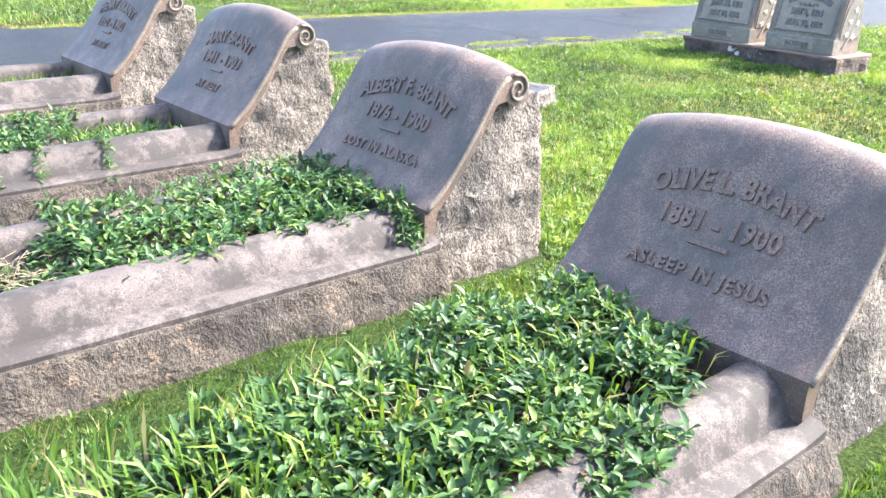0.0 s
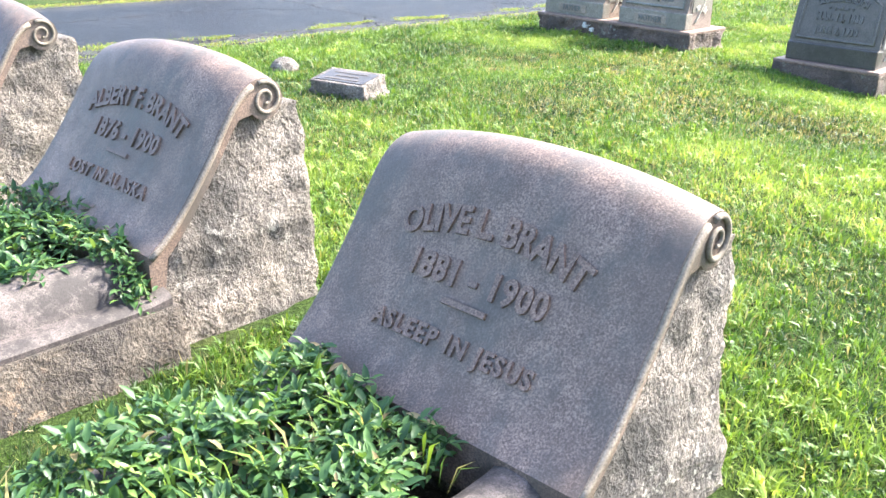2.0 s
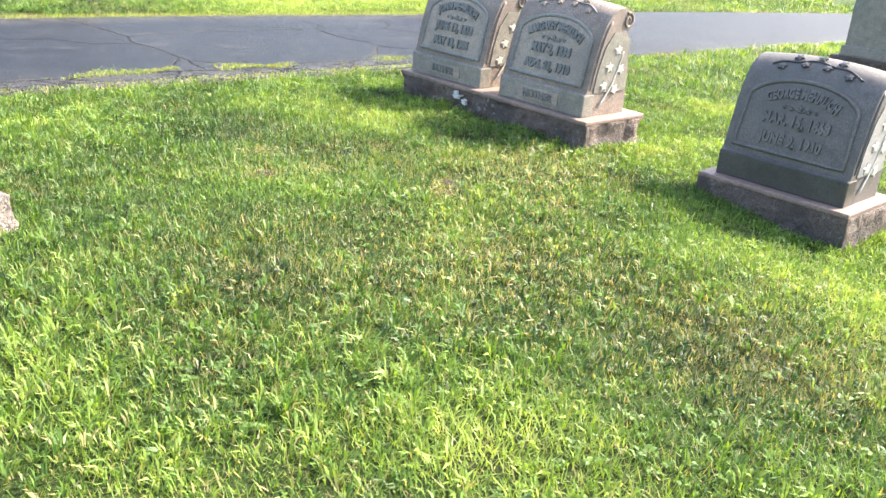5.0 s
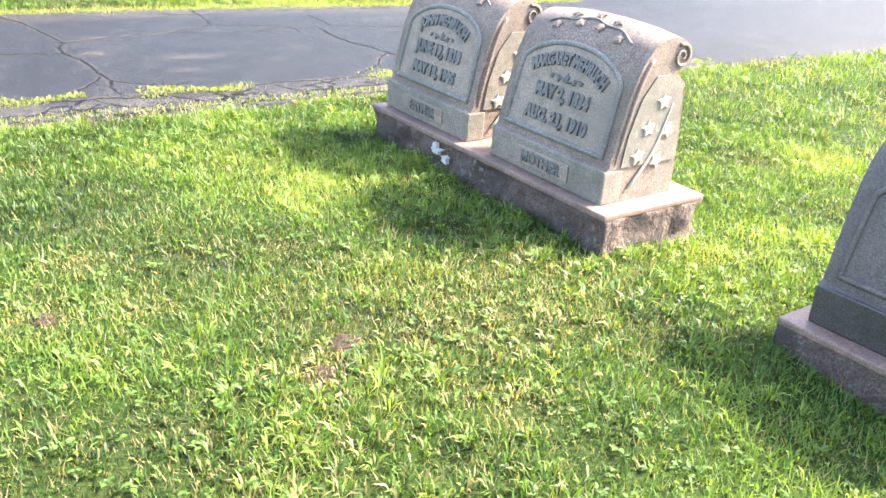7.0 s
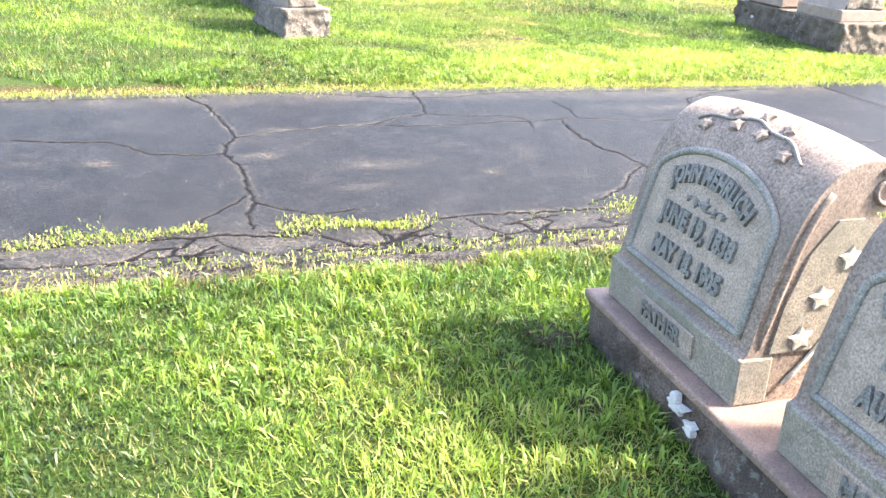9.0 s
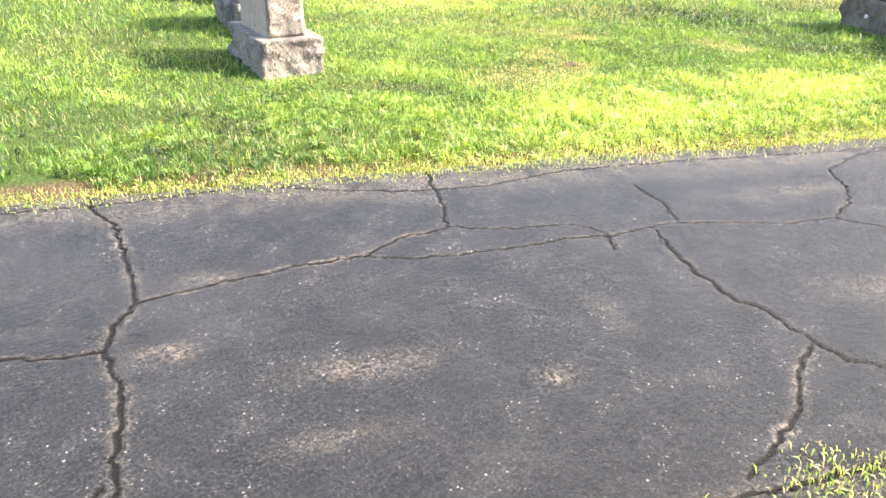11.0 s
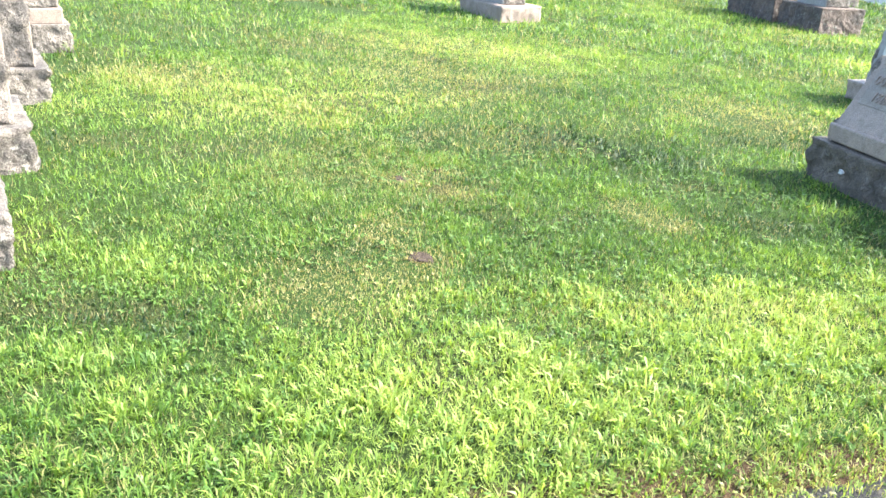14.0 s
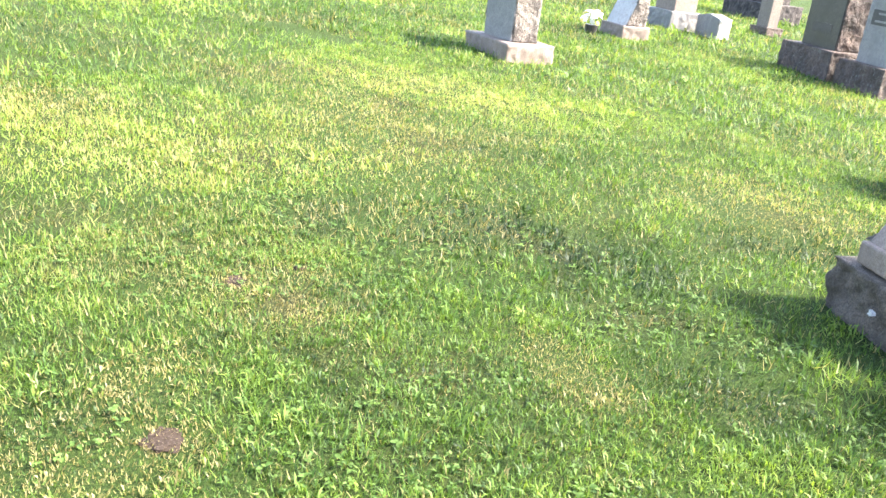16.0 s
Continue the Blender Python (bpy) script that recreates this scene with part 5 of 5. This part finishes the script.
def monument(name, x, y, rz, label, base, die, mats, top="flat", rough=True, slant=0.0, plinth=0.0, panel=None, bars=0, group="", base_amp=0.03, seed=1, dz=0.0, taper=0.0):
    """A die on a rock-faced base; front right corner of the base at x, y. slant: how far the face leans back."""
    t = thing(name, x, y, rz, label, "gravestone", group, dz=dz)
    bw, bd, bh = base
    dw, dd, dh = die
    if bh:
        part("base", rough_block(-bw, 0, 0, bd, -0.12, bh, seed, base_amp, 0.03), mats[1], t, "rock-faced stone base")
    FOOT.append((x, y, rz, -bw, 0, 0, bd))
    ox, oy = -bw / 2, (bd - dd) / 2
    z0 = bh - 0.004
    if plinth:
        part("plinth", box(ox - dw / 2 - 0.03, ox + dw / 2 + 0.03, oy - 0.03, oy + dd + 0.03, z0, z0 + plinth, 0.015), mats[0], t, "dressed moulded plinth")
        z0 += plinth - 0.003
    ol = die_outline(dw, dh, top)
    bm = bmesh.new()
    fr, bk = [], []
    for a, b in ol:
        k = b / dh
        fr.append(bm.verts.new((ox + a * (1 - taper * k), oy + slant * k + taper * k * dd / 2, z0 + b)))
        bk.append(bm.verts.new((ox + a * (1 - taper * k), oy + dd - taper * k * dd / 2, z0 + b)))
    n = len(ol)
    for i in range(n):
        bm.faces.new((fr[i], bk[i], bk[(i + 1) % n], fr[(i + 1) % n]))
    bm.faces.new(fr)
    bm.faces.new(bk[::-1])
    bmesh.ops.recalc_face_normals(bm, faces=bm.faces)
    bmesh.ops.bevel(bm, geom=list(bm.edges), offset=0.008, segments=2, affect="EDGES", profile=0.5)
    part("die", bm, mats[0], t)
    if rough:
        for sg in (-1, 1):
            def lean(px, py, pz, sg=sg):
                k = (pz - z0) / dh
                return (px - sg * taper * k * dw / 2, oy + slant * k * 0.97 + 0.012 + (py - oy) / dd * (dd - slant * k * 0.97 - 0.024), pz)
            x0, x1 = sorted((ox + sg * (dw / 2 - 0.02), ox + sg * (dw / 2 + 0.02)))
            part("flank", rough_block(x0, x1, oy, oy + dd, z0 + 0.006, z0 + dh * (0.86 if top != "flat" else 0.985), seed + sg + 5, 0.03, 0.03, lean), mats[2], t, "rock-faced rough flank")
    nrm = Vector((0, -dh, slant)).normalized()
    upv = Vector((0, slant, dh)).normalized()

    def onface(a, b, out):
        q = Vector((ox + a, oy + slant * b / dh + taper * b / dh * dd / 2, z0 + b)) + nrm * out
        return tuple(q)
    if panel:
        pw, p0, p1, pm = panel
        bm = bmesh.new()
        v = [bm.verts.new(onface(a, b, o)) for o in (-0.01, 0.006) for a, b in ((-pw / 2, p0), (pw / 2, p0), (pw / 2, p1), (-pw / 2, p1))]
        for q in ((0, 3, 2, 1), (4, 5, 6, 7), (0, 1, 5, 4), (1, 2, 6, 5), (2, 3, 7, 6), (3, 0, 4, 7)):
            bm.faces.new([v[i] for i in q])
        plate = part("panel", bm, pm, t, "inset name panel")
        for k in range(bars):
            b0 = p0 + (p1 - p0) * (k + 0.5) / bars
            bm = bmesh.new()
            hw = pw * (0.34 - 0.08 * (k % 2))
            v = [bm.verts.new(onface(a, b, o)) for o in (0.0, 0.012) for a, b in ((-hw, b0 - 0.016), (hw, b0 - 0.016), (hw, b0 + 0.016), (-hw, b0 + 0.016))]
            for q in ((0, 3, 2, 1), (4, 5, 6, 7), (0, 1, 5, 4), (1, 2, 6, 5), (2, 3, 7, 6), (3, 0, 4, 7)):
                bm.faces.new([v[i] for i in q])
            part("worn_line", bm, mats[0], plate)
    return t, onface


# double tan stone across the lane
KB = Vector((3.10, 17.92))
KBR = -52.0
M_KBASE = stone("grey_brown_rock_base", (0.135, 0.108, 0.083), (0.066, 0.054, 0.043), (0.205, 0.165, 0.128), (0.062, 0.051, 0.041), 0.6, 100, 0.8, 0.75, lichen=(0.27, 0.25, 0.205), mottle=0.4)
kb = stone_base(KB.x, KB.y, KBR, 2.16, 0.72, 0.33, "long dark rock-faced base under two slanted stones", 51, smooth_top=False, amp=0.05, material=M_KBASE)
part("lime_splash", splash(0.028, 5), M_SPLASH, kb, "white lime splash").matrix_local = pose(-1.72, -0.022, 0.17, 0, 0, -90)
M_KDIE = stone("grey_buff_granite", (0.222, 0.172, 0.136), (0.130, 0.100, 0.078), (0.305, 0.245, 0.198), (0.155, 0.118, 0.092), 0.5, 150, 0.7, 0.25)


def slant_stone(u, name_line, dates, label):
    x, y = on_base(KB, KBR, u, 0.08)
    w, d, h = 0.80, 0.50, 0.59
    st, onface = monument("headstone", x, y, KBR, label, (w, d, 0.0), (w - 0.06, d, h), (M_KDIE, M_BASE, M_ROCK), top="peak", slant=0.33, plinth=0.13, seed=int(60 + u * 3), dz=0.33)
    FOOT.pop()
    flat = Face([(0, 0), (0, 1)])
    bm = bmesh.new()
    v = [bm.verts.new(onface(a, b, o)) for o in (-0.004, 0.005) for a, b in ((-0.30, 0.17), (0.30, 0.17), (0.30, 0.43), (-0.30, 0.43))]
    for q in ((0, 3, 2, 1), (4, 5, 6, 7), (0, 1, 5, 4), (1, 2, 6, 5), (2, 3, 7, 6), (3, 0, 4, 7)):
        bm.faces.new([v[i] for i in q])
    panel = part("panel", bm, M_BUFFPANEL, st, "tan sunken name panel")
    for body, size, b0, stretch in ((name_line, 0.095, 0.315, 0.72), (dates, 0.095, 0.205, 0.8)):
        me = text_mesh(body, size, 0.006, 0.001, 1.05)
        for vv in me.vertices:
            vv.co = onface(vv.co.x * stretch, b0 + vv.co.y, 0.008 + vv.co.z)
        part("lettering", me, M_KDIE, panel)
    for k, t in enumerate(np.linspace(-0.24, 0.24, 5)):
        vine = [onface(t - 0.06 + 0.12 * q, 0.45 + 0.03 * math.sin(q * 6 + k) + 0.02 * (1 - abs(t) / 0.24), 0.008) for q in np.linspace(0, 1, 8)]
        part("carved_leaf", tube(vine, 0.008, 5, lambda q: 0.4 + math.sin(math.pi * q)), M_KDIE, st)
    return st


slant_stone(-1.24, "DORA KLAMMER", "1826 - 1925", "slanted tan gravestone with leaf-carved peak, rough flanks")
slant_stone(-0.14, "CHRIST KLAMMER", "1827 - 1894", "slanted tan gravestone with leaf-carved peak, rough flanks")

# row of rock-faced stones seen end-on
for k, (x, y, dh, dw, pl) in enumerate(((-1.77, 14.68, 0.68, 0.72, 0), (-2.83, 15.80, 0.72, 0.7, 0), (-4.02, 17.08, 0.70, 0.72, 0), (-5.42, 18.70, 0.75, 0.8, 0.16))):
    monument("headstone", x, y, -37.3, "sunlit rock-faced pale stone on a rough base in a row", (0.98, 0.48, 0.27), (dw, 0.30, dh), (M_KDIE, M_ROCK, M_ROCK), top="arch" if k == 1 else "flat", plinth=pl, seed=70 + k * 3, taper=0.10, group="row of rock-faced stones", base_amp=0.05)

monument("headstone", -2.95, 25.5, -37, "pale grey granite stone on a low rock-faced base", (1.25, 0.75, 0.24), (0.80, 0.42, 1.05), (M_PALE, M_KDIE, M_ROCK), seed=81, panel=(0.3, 0.62, 0.9, M_WHITE), top="flat")
monument("headstone", 0.62, 30.95, -52, "tall dark polished stone with rock-faced edges", (1.65, 0.95, 0.50), (1.05, 0.5, 1.25), (M_DARK, M_BASE, M_BASE), seed=84, panel=(0.6, 0.25, 0.42, M_BRONZE), plinth=0.0)
monument("headstone", 1.50, 29.95, -52, "tall pale grey stone with dark name plate", (1.25, 0.9, 0.46), (0.85, 0.5, 1.22), (M_PALE, M_BASE, M_ROCK), seed=87, panel=(0.6, 0.62, 0.86, M_BRONZE), bars=2)
monument("headstone", -3.10, 31.15, -42, "white marble slanted stone beside a flower bunch", (0.85, 0.6, 0.24), (0.72, 0.45, 0.75), (M_WHITE, M_KDIE, M_ROCK), seed=90, slant=0.3)
monument("headstone", -3.2, 35.0, -40, "pale monument pedestal on a grey base", (1.0, 0.9, 0.40), (0.75, 0.6, 1.0), (M_KDIE, M_PALE, M_ROCK), seed=93, rough=False)
monument("headstone", -2.13, 34.7, -42, "small pale blue-grey rounded marker stone", (0.8, 0.5, 0.0), (0.78, 0.35, 0.52), (M_PALE, M_PALE, M_WHITE), seed=96, top="peak")
monument("headstone", -2.4, 43.6, -40, "wide pinkish family monument base", (2.2, 1.3, 0.55), (1.6, 0.7, 1.2), (M_RAIL, M_RAIL, M_ROCK), seed=99, rough=False)
monument("headstone", -1.6, 38.5, -42, "narrow brown sandstone stone", (0.7, 0.5, 0.2), (0.45, 0.3, 0.9), (M_BUFFPANEL, M_BASE, M_BASE), seed=102, rough=False)
monument("headstone", 2.88, 39.3, -45, "small white marble slant marker", (0.95, 0.5, 0.0), (0.93, 0.45, 0.45), (M_WHITE, M_WHITE, M_WHITE), seed=105, slant=0.28, rough=False)
monument("headstone", 1.9, 37.0, -45, "low rough marker behind the tall stones", (0.7, 0.5, 0.0), (0.6, 0.4, 0.45), (M_KDIE, M_BASE, M_ROCK), seed=106)
monument("headstone", 5.98, 48.0, -45, "grey granite stone with arched top", (1.5, 0.8, 0.3), (1.05, 0.45, 1.0), (M_PALE, M_KDIE, M_ROCK), seed=108, top="arch", rough=False, panel=(0.7, 0.35, 0.8, M_WHITE))
monument("headstone", 7.51, 47.6, -45, "grey granite stone with flat top", (1.5, 0.8, 0.3), (1.05, 0.45, 1.1), (M_PALE, M_PALE, M_ROCK), seed=111, rough=False)
monument("headstone", 8.6, 52.0, -45, "distant grey arched granite gravestone on the slope", (1.2, 0.7, 0.3), (0.9, 0.4, 1.0), (M_PALE, M_KDIE, M_ROCK), seed=112, top="arch", rough=False)
monument("headstone", 2.70, 22.8, -50, "grey marble stone with worn shield panel", (1.05, 0.6, 0.22), (0.72, 0.4, 0.80), (M_PALE, M_KDIE, M_ROCK), seed=114, top="peak", slant=0.15, panel=(0.5, 0.15, 0.58, M_WHITE), bars=2)
monument("headstone", 4.5, 20.5, -50, "white-grey slanted stone behind the tan pair", (1.0, 0.6, 0.2), (0.8, 0.45, 0.66), (M_PALE, M_KDIE, M_ROCK), seed=117, top="peak", slant=0.3)
monument("headstone", 6.1, 23.2, -50, "white-grey slanted stone beside flowers", (1.1, 0.6, 0.2), (0.85, 0.45, 0.8), (M_WHITE, M_KDIE, M_ROCK), seed=120, top="peak", slant=0.25)
# stones beyond the dark one, near the lane
monument("headstone", 8.30, 11.15, -48, "grey stone with moulded plinth on a brown base", (1.0, 0.62, 0.28), (0.78, 0.42, 0.85), (M_DARK, M_BASE, M_BASE), seed=123, plinth=0.22, rough=False, slant=0.12, panel=(0.55, 0.2, 0.7, M_GREY))
monument("headstone", 7.95, 13.1, -48, "narrow grey stone on a brown base", (0.8, 0.62, 0.24), (0.6, 0.42, 0.95), (M_GREY, M_BASE, M_BASE), seed=126, plinth=0.12, rough=False)
monument("headstone", 10.9, 14.3, -48, "brown sandstone monument partly hidden", (1.0, 0.6, 0.3), (0.75, 0.4, 0.9), (M_BUFFPANEL, M_BASE, M_BASE), seed=129, rough=False)
monument("headstone", 13.2, 15.6, -48, "tall grey distant monument", (1.0, 0.8, 0.3), (0.7, 0.5, 1.4), (M_GREY, M_GREY, M_BASE), seed=130, rough=False)
monument("headstone", -6.9, 13.5, -44, "rough pale stone beyond the lane", (1.0, 0.6, 0.3), (0.8, 0.4, 0.6), (M_KDIE, M_ROCK, M_ROCK), seed=131)

# low bevelled marker and a small round stone in the lawn
mk = thing("grave_marker", 0.82, 6.53, -32.5, "low slanted marker with dark plaque, pale broken edges, in the lawn", "grave marker")
part("block", rough_block(-0.47, 0, 0, 0.27, -0.08, 0.10, 9, 0.016, 0.018, lambda x, y, z: (x + (0.02 if x > -0.2 else -0.02) * (z < 0.03), y, z + (0.045 * y / 0.27 if z > 0.05 else 0))), M_ROCK, mk)
_pl = part("plaque", extrude_profile([(0.035, 0.100), (0.235, 0.133), (0.236, 0.143), (0.033, 0.110)], -0.435, -0.035), M_BRONZE, mk, "dark inset name plaque")
for _k in range(3):
    _y = 0.065 + 0.06 * _k
    _z = 0.110 + 0.165 * (_y - 0.033)
    part("worn_line", extrude_profile([(_y, _z - 0.004), (_y + 0.022, _z), (_y + 0.022, _z + 0.007), (_y, _z + 0.003)], -0.38 + 0.05 * (_k % 2), -0.10 - 0.04 * (_k % 2)), M_SHADE, _pl)
FOOT.append((0.82, 6.53, -32.5, -0.48, 0.01, 0, 0.27))
rs = thing("marker_post", 0.15, 7.55, 0, "small round-topped pale stone post in the lawn", "grave marker")
_bm = bmesh.new()
bmesh.ops.create_icosphere(_bm, subdivisions=3, radius=0.11)
for _v in _bm.verts:
    _d = 1 + 0.08 * noise.noise(_v.co * 9)
    _v.co = (_v.co.x * _d, _v.co.y * _d, max(_v.co.z * 0.8, -0.14) * _d + 0.02)
    if _v.co.z < 0.05:
        _v.co.x *= 1.05
part("block", _bm, M_ROCK, rs)

# flowers
def bouquet(x, y, z, seed, name, label, r=0.22):
    rng = random.Random(seed)
    b = new(name)
    b.matrix_world = pose(x, y, gz(x, y) + z)
    tagged(b, label, "flowers")
    bm = bmesh.new()
    bmesh.ops.create_cone(bm, cap_ends=True, segments=14, radius1=0.09, radius2=0.13, depth=0.18, matrix=Matrix.Translation((0, 0, 0.09)))
    part("pot", bm, M_BRONZE, b, "dark pot")
    for k in range(26):
        a, e = rng.uniform(0, 6.28), rng.uniform(0, 1.4)
        q = Vector((math.cos(a) * math.cos(e), math.sin(a) * math.cos(e), math.sin(e) * 0.9)) * r * rng.uniform(0.75, 1.05) + Vector((0, 0, 0.2))
        fl = part("flower", star(6, 0.055, 0.6, 0.02), M_PETALY if k % 6 == 0 else M_PETAL, b)
        fl.matrix_local = Matrix.Translation(q) @ (q - Vector((0, 0, 0.15))).to_track_quat("X", "Z").to_matrix().to_4x4()
    return b


bouquet(-3.62, 30.85, 0.0, 3, "flower_pot", "white and yellow flowers in a dark pot by a marble stone", 0.26)
bouquet(5.1, 22.0, 0.15, 8, "flower_pot", "pale flowers set beside a white-grey stone", 0.18)

# bare earth and mole spots
for _i, (_x, _y, _r) in enumerate(((2.82, 7.88, 0.05), (2.77, 7.68, 0.045), (0.03, 16.29, 0.065), (-0.67, 17.45, 0.05), (-0.56, 17.82, 0.03), (2.39, 10.2, 0.09), (2.62, 9.82, 0.05), (1.83, 7.8, 0.04))):
    _bm = bmesh.new()
    bmesh.ops.create_icosphere(_bm, subdivisions=3, radius=_r)
    for _v in _bm.verts:
        _v.co *= 1 + 0.7 * noise.noise(_v.co * 26 + Vector((_i, 0, 0))) + 0.3 * noise.noise(_v.co * 70)
        _v.co.z *= 0.12
    _o = part("dirt_patch", _bm, M_DIRT, None)
    _o.location = (_x, _y, lawn_z(_x, _y) + 0.004)
    tagged(_o, "small patch of bare crumbly earth in the lawn", "dirt", "bare spots in the lawn")

# ---- lawns, last ----
make_lawn("lawn_grass", "short green lawn with yellowed tips before the lane",
          [(0.4, 5.2, 1.7, 7.0, 7200, 0.9), (-0.6, 5.4, 7.0, 11.6, 7200, 0.9), (-1.2, 2.4, -0.3, 3.4, 6500, 0.55), (-3.2, 0.4, 3.4, 9.5, 1700, 1.2), (5.2, 11.5, 4.0, 15.0, 950, 1.5), (-8, -3.2, 3.0, 10.0, 450, 1.8), (2.4, 5.4, 11.6, 15.6, 1800, 1.2), (5.2, 12, 15.0, 19.0, 500, 1.8), (11.5, 20, 6, 24, 130, 3.0)], 61, 0.040, 0.0068)
make_lawn("lawn_grass", "sunlit lawn with dry streaks beyond the lane",
          [(-1.6, 4.4, 12.5, 18.2, 7200, 0.9), (-4.2, -1.6, 12.0, 19.0, 2000, 1.15), (-4.5, 5.2, 18.2, 24.5, 2000, 1.25), (-6.0, 8.5, 24.5, 33.0, 500, 2.2), (4.4, 9.5, 15.5, 24.5, 750, 1.6), (-9, -4.2, 9.5, 24.0, 450, 1.8), (-7, 12, 33.0, 52.0, 110, 3.5), (-13, -6, 24.0, 36.0, 260, 2.4), (8.5, 14, 20, 33, 200, 2.6), (-15, -7, 36, 52, 90, 3.5)], 62, 0.037, 0.0066)


def lawn_weeds(name, label, x0, x1, y0, y1, tufts, seed):
    """Low broad-leaved weeds and clover in loose colonies."""
    rng = random.Random(seed)
    rows = []
    while tufts:
        x, y = rng.uniform(x0, x1), rng.uniform(y0, y1)
        if noise.noise(Vector((x * 1.3, y * 1.3, seed))) < 0.0 or not clear_of(np.array([x]), np.array([y]))[0]:
            continue
        tufts -= 1
        z = lawn_z(x, y) + rng.uniform(0.010, 0.024)
        k = rng.uniform(0.6, 1.3)
        for _ in range(rng.randint(3, 6)):
            rows.append(((x + rng.gauss(0, 0.008), y + rng.gauss(0, 0.008), z), rng.uniform(0, 6.28), rng.gauss(0.15, 0.25), k * rng.uniform(0.7, 1.2), rng.gauss(0.62, 0.15), 0.0))
    ob = part(name, leaves(rows, seed, 0.022, 0.013), M_WEED, None)
    return tagged(ob, label, "weeds", kind="stuff")


lawn_weeds("lawn_weeds", "low clover and broad-leaved weeds in the mown lawn", 0.6, 4.6, 2.0, 10.8, 1500, 81)
lawn_weeds("lawn_weeds", "low clover and plantain leaves beyond the lane", -1.6, 3.6, 13.6, 19.5, 1800, 82)


def verge(seed):
    """Weeds in the broken edge of the lane."""
    rng = np.random.RandomState(seed)
    s = rng.uniform(-4.2, 6.2, 11000)
    gap = np.sin(s * 1.9) + 0.6 * np.sin(s * 4.7 + 1) + 0.4 * np.sin(s * 9.1)
    d = 0.31 + 0.04 * np.sin(s * 2.2) + 0.03 * np.sin(s * 11) + rng.normal(0, 1, len(s)) * (0.02 + 0.025 * (1 + np.sin(s * 7.3)))
    keep = (gap + rng.normal(0, 0.45, len(s)) > -0.1) & ((s < 0.75) | (s > 1.05)) & (s < 4.0)
    s2, d2 = rng.uniform(-4.2, 7.5, 9500), ROAD_W - 0.03 + rng.normal(0, 0.065, 9500)
    s3, d3 = rng.uniform(-4.2, 6.2, 3500), -0.07 + np.abs(rng.normal(0, 0.06, 3500))
    s, d = np.concatenate([s[keep], s2, s3]), np.concatenate([d[keep], d2, d3])
    x, y = R0.x + RE.x * s + RN.x * d, R0.y + RE.y * s + RN.y * d
    z = np.array([gz(a, b) for a, b in zip(x, y)])
    n = len(s)
    ob = part("verge_weeds", blades(x, y, np.full(n, 0.026), np.full(n, 0.006), seed, 0.9, shade=np.full(n, 0.75), dry=(rng.rand(n) < 0.5) * rng.uniform(0.3, 1.0, n), z0=z), M_GRASS, None)
    return tagged(ob, "yellowish weeds rooted in the broken asphalt edge", "weeds", kind="stuff")


verge(71)
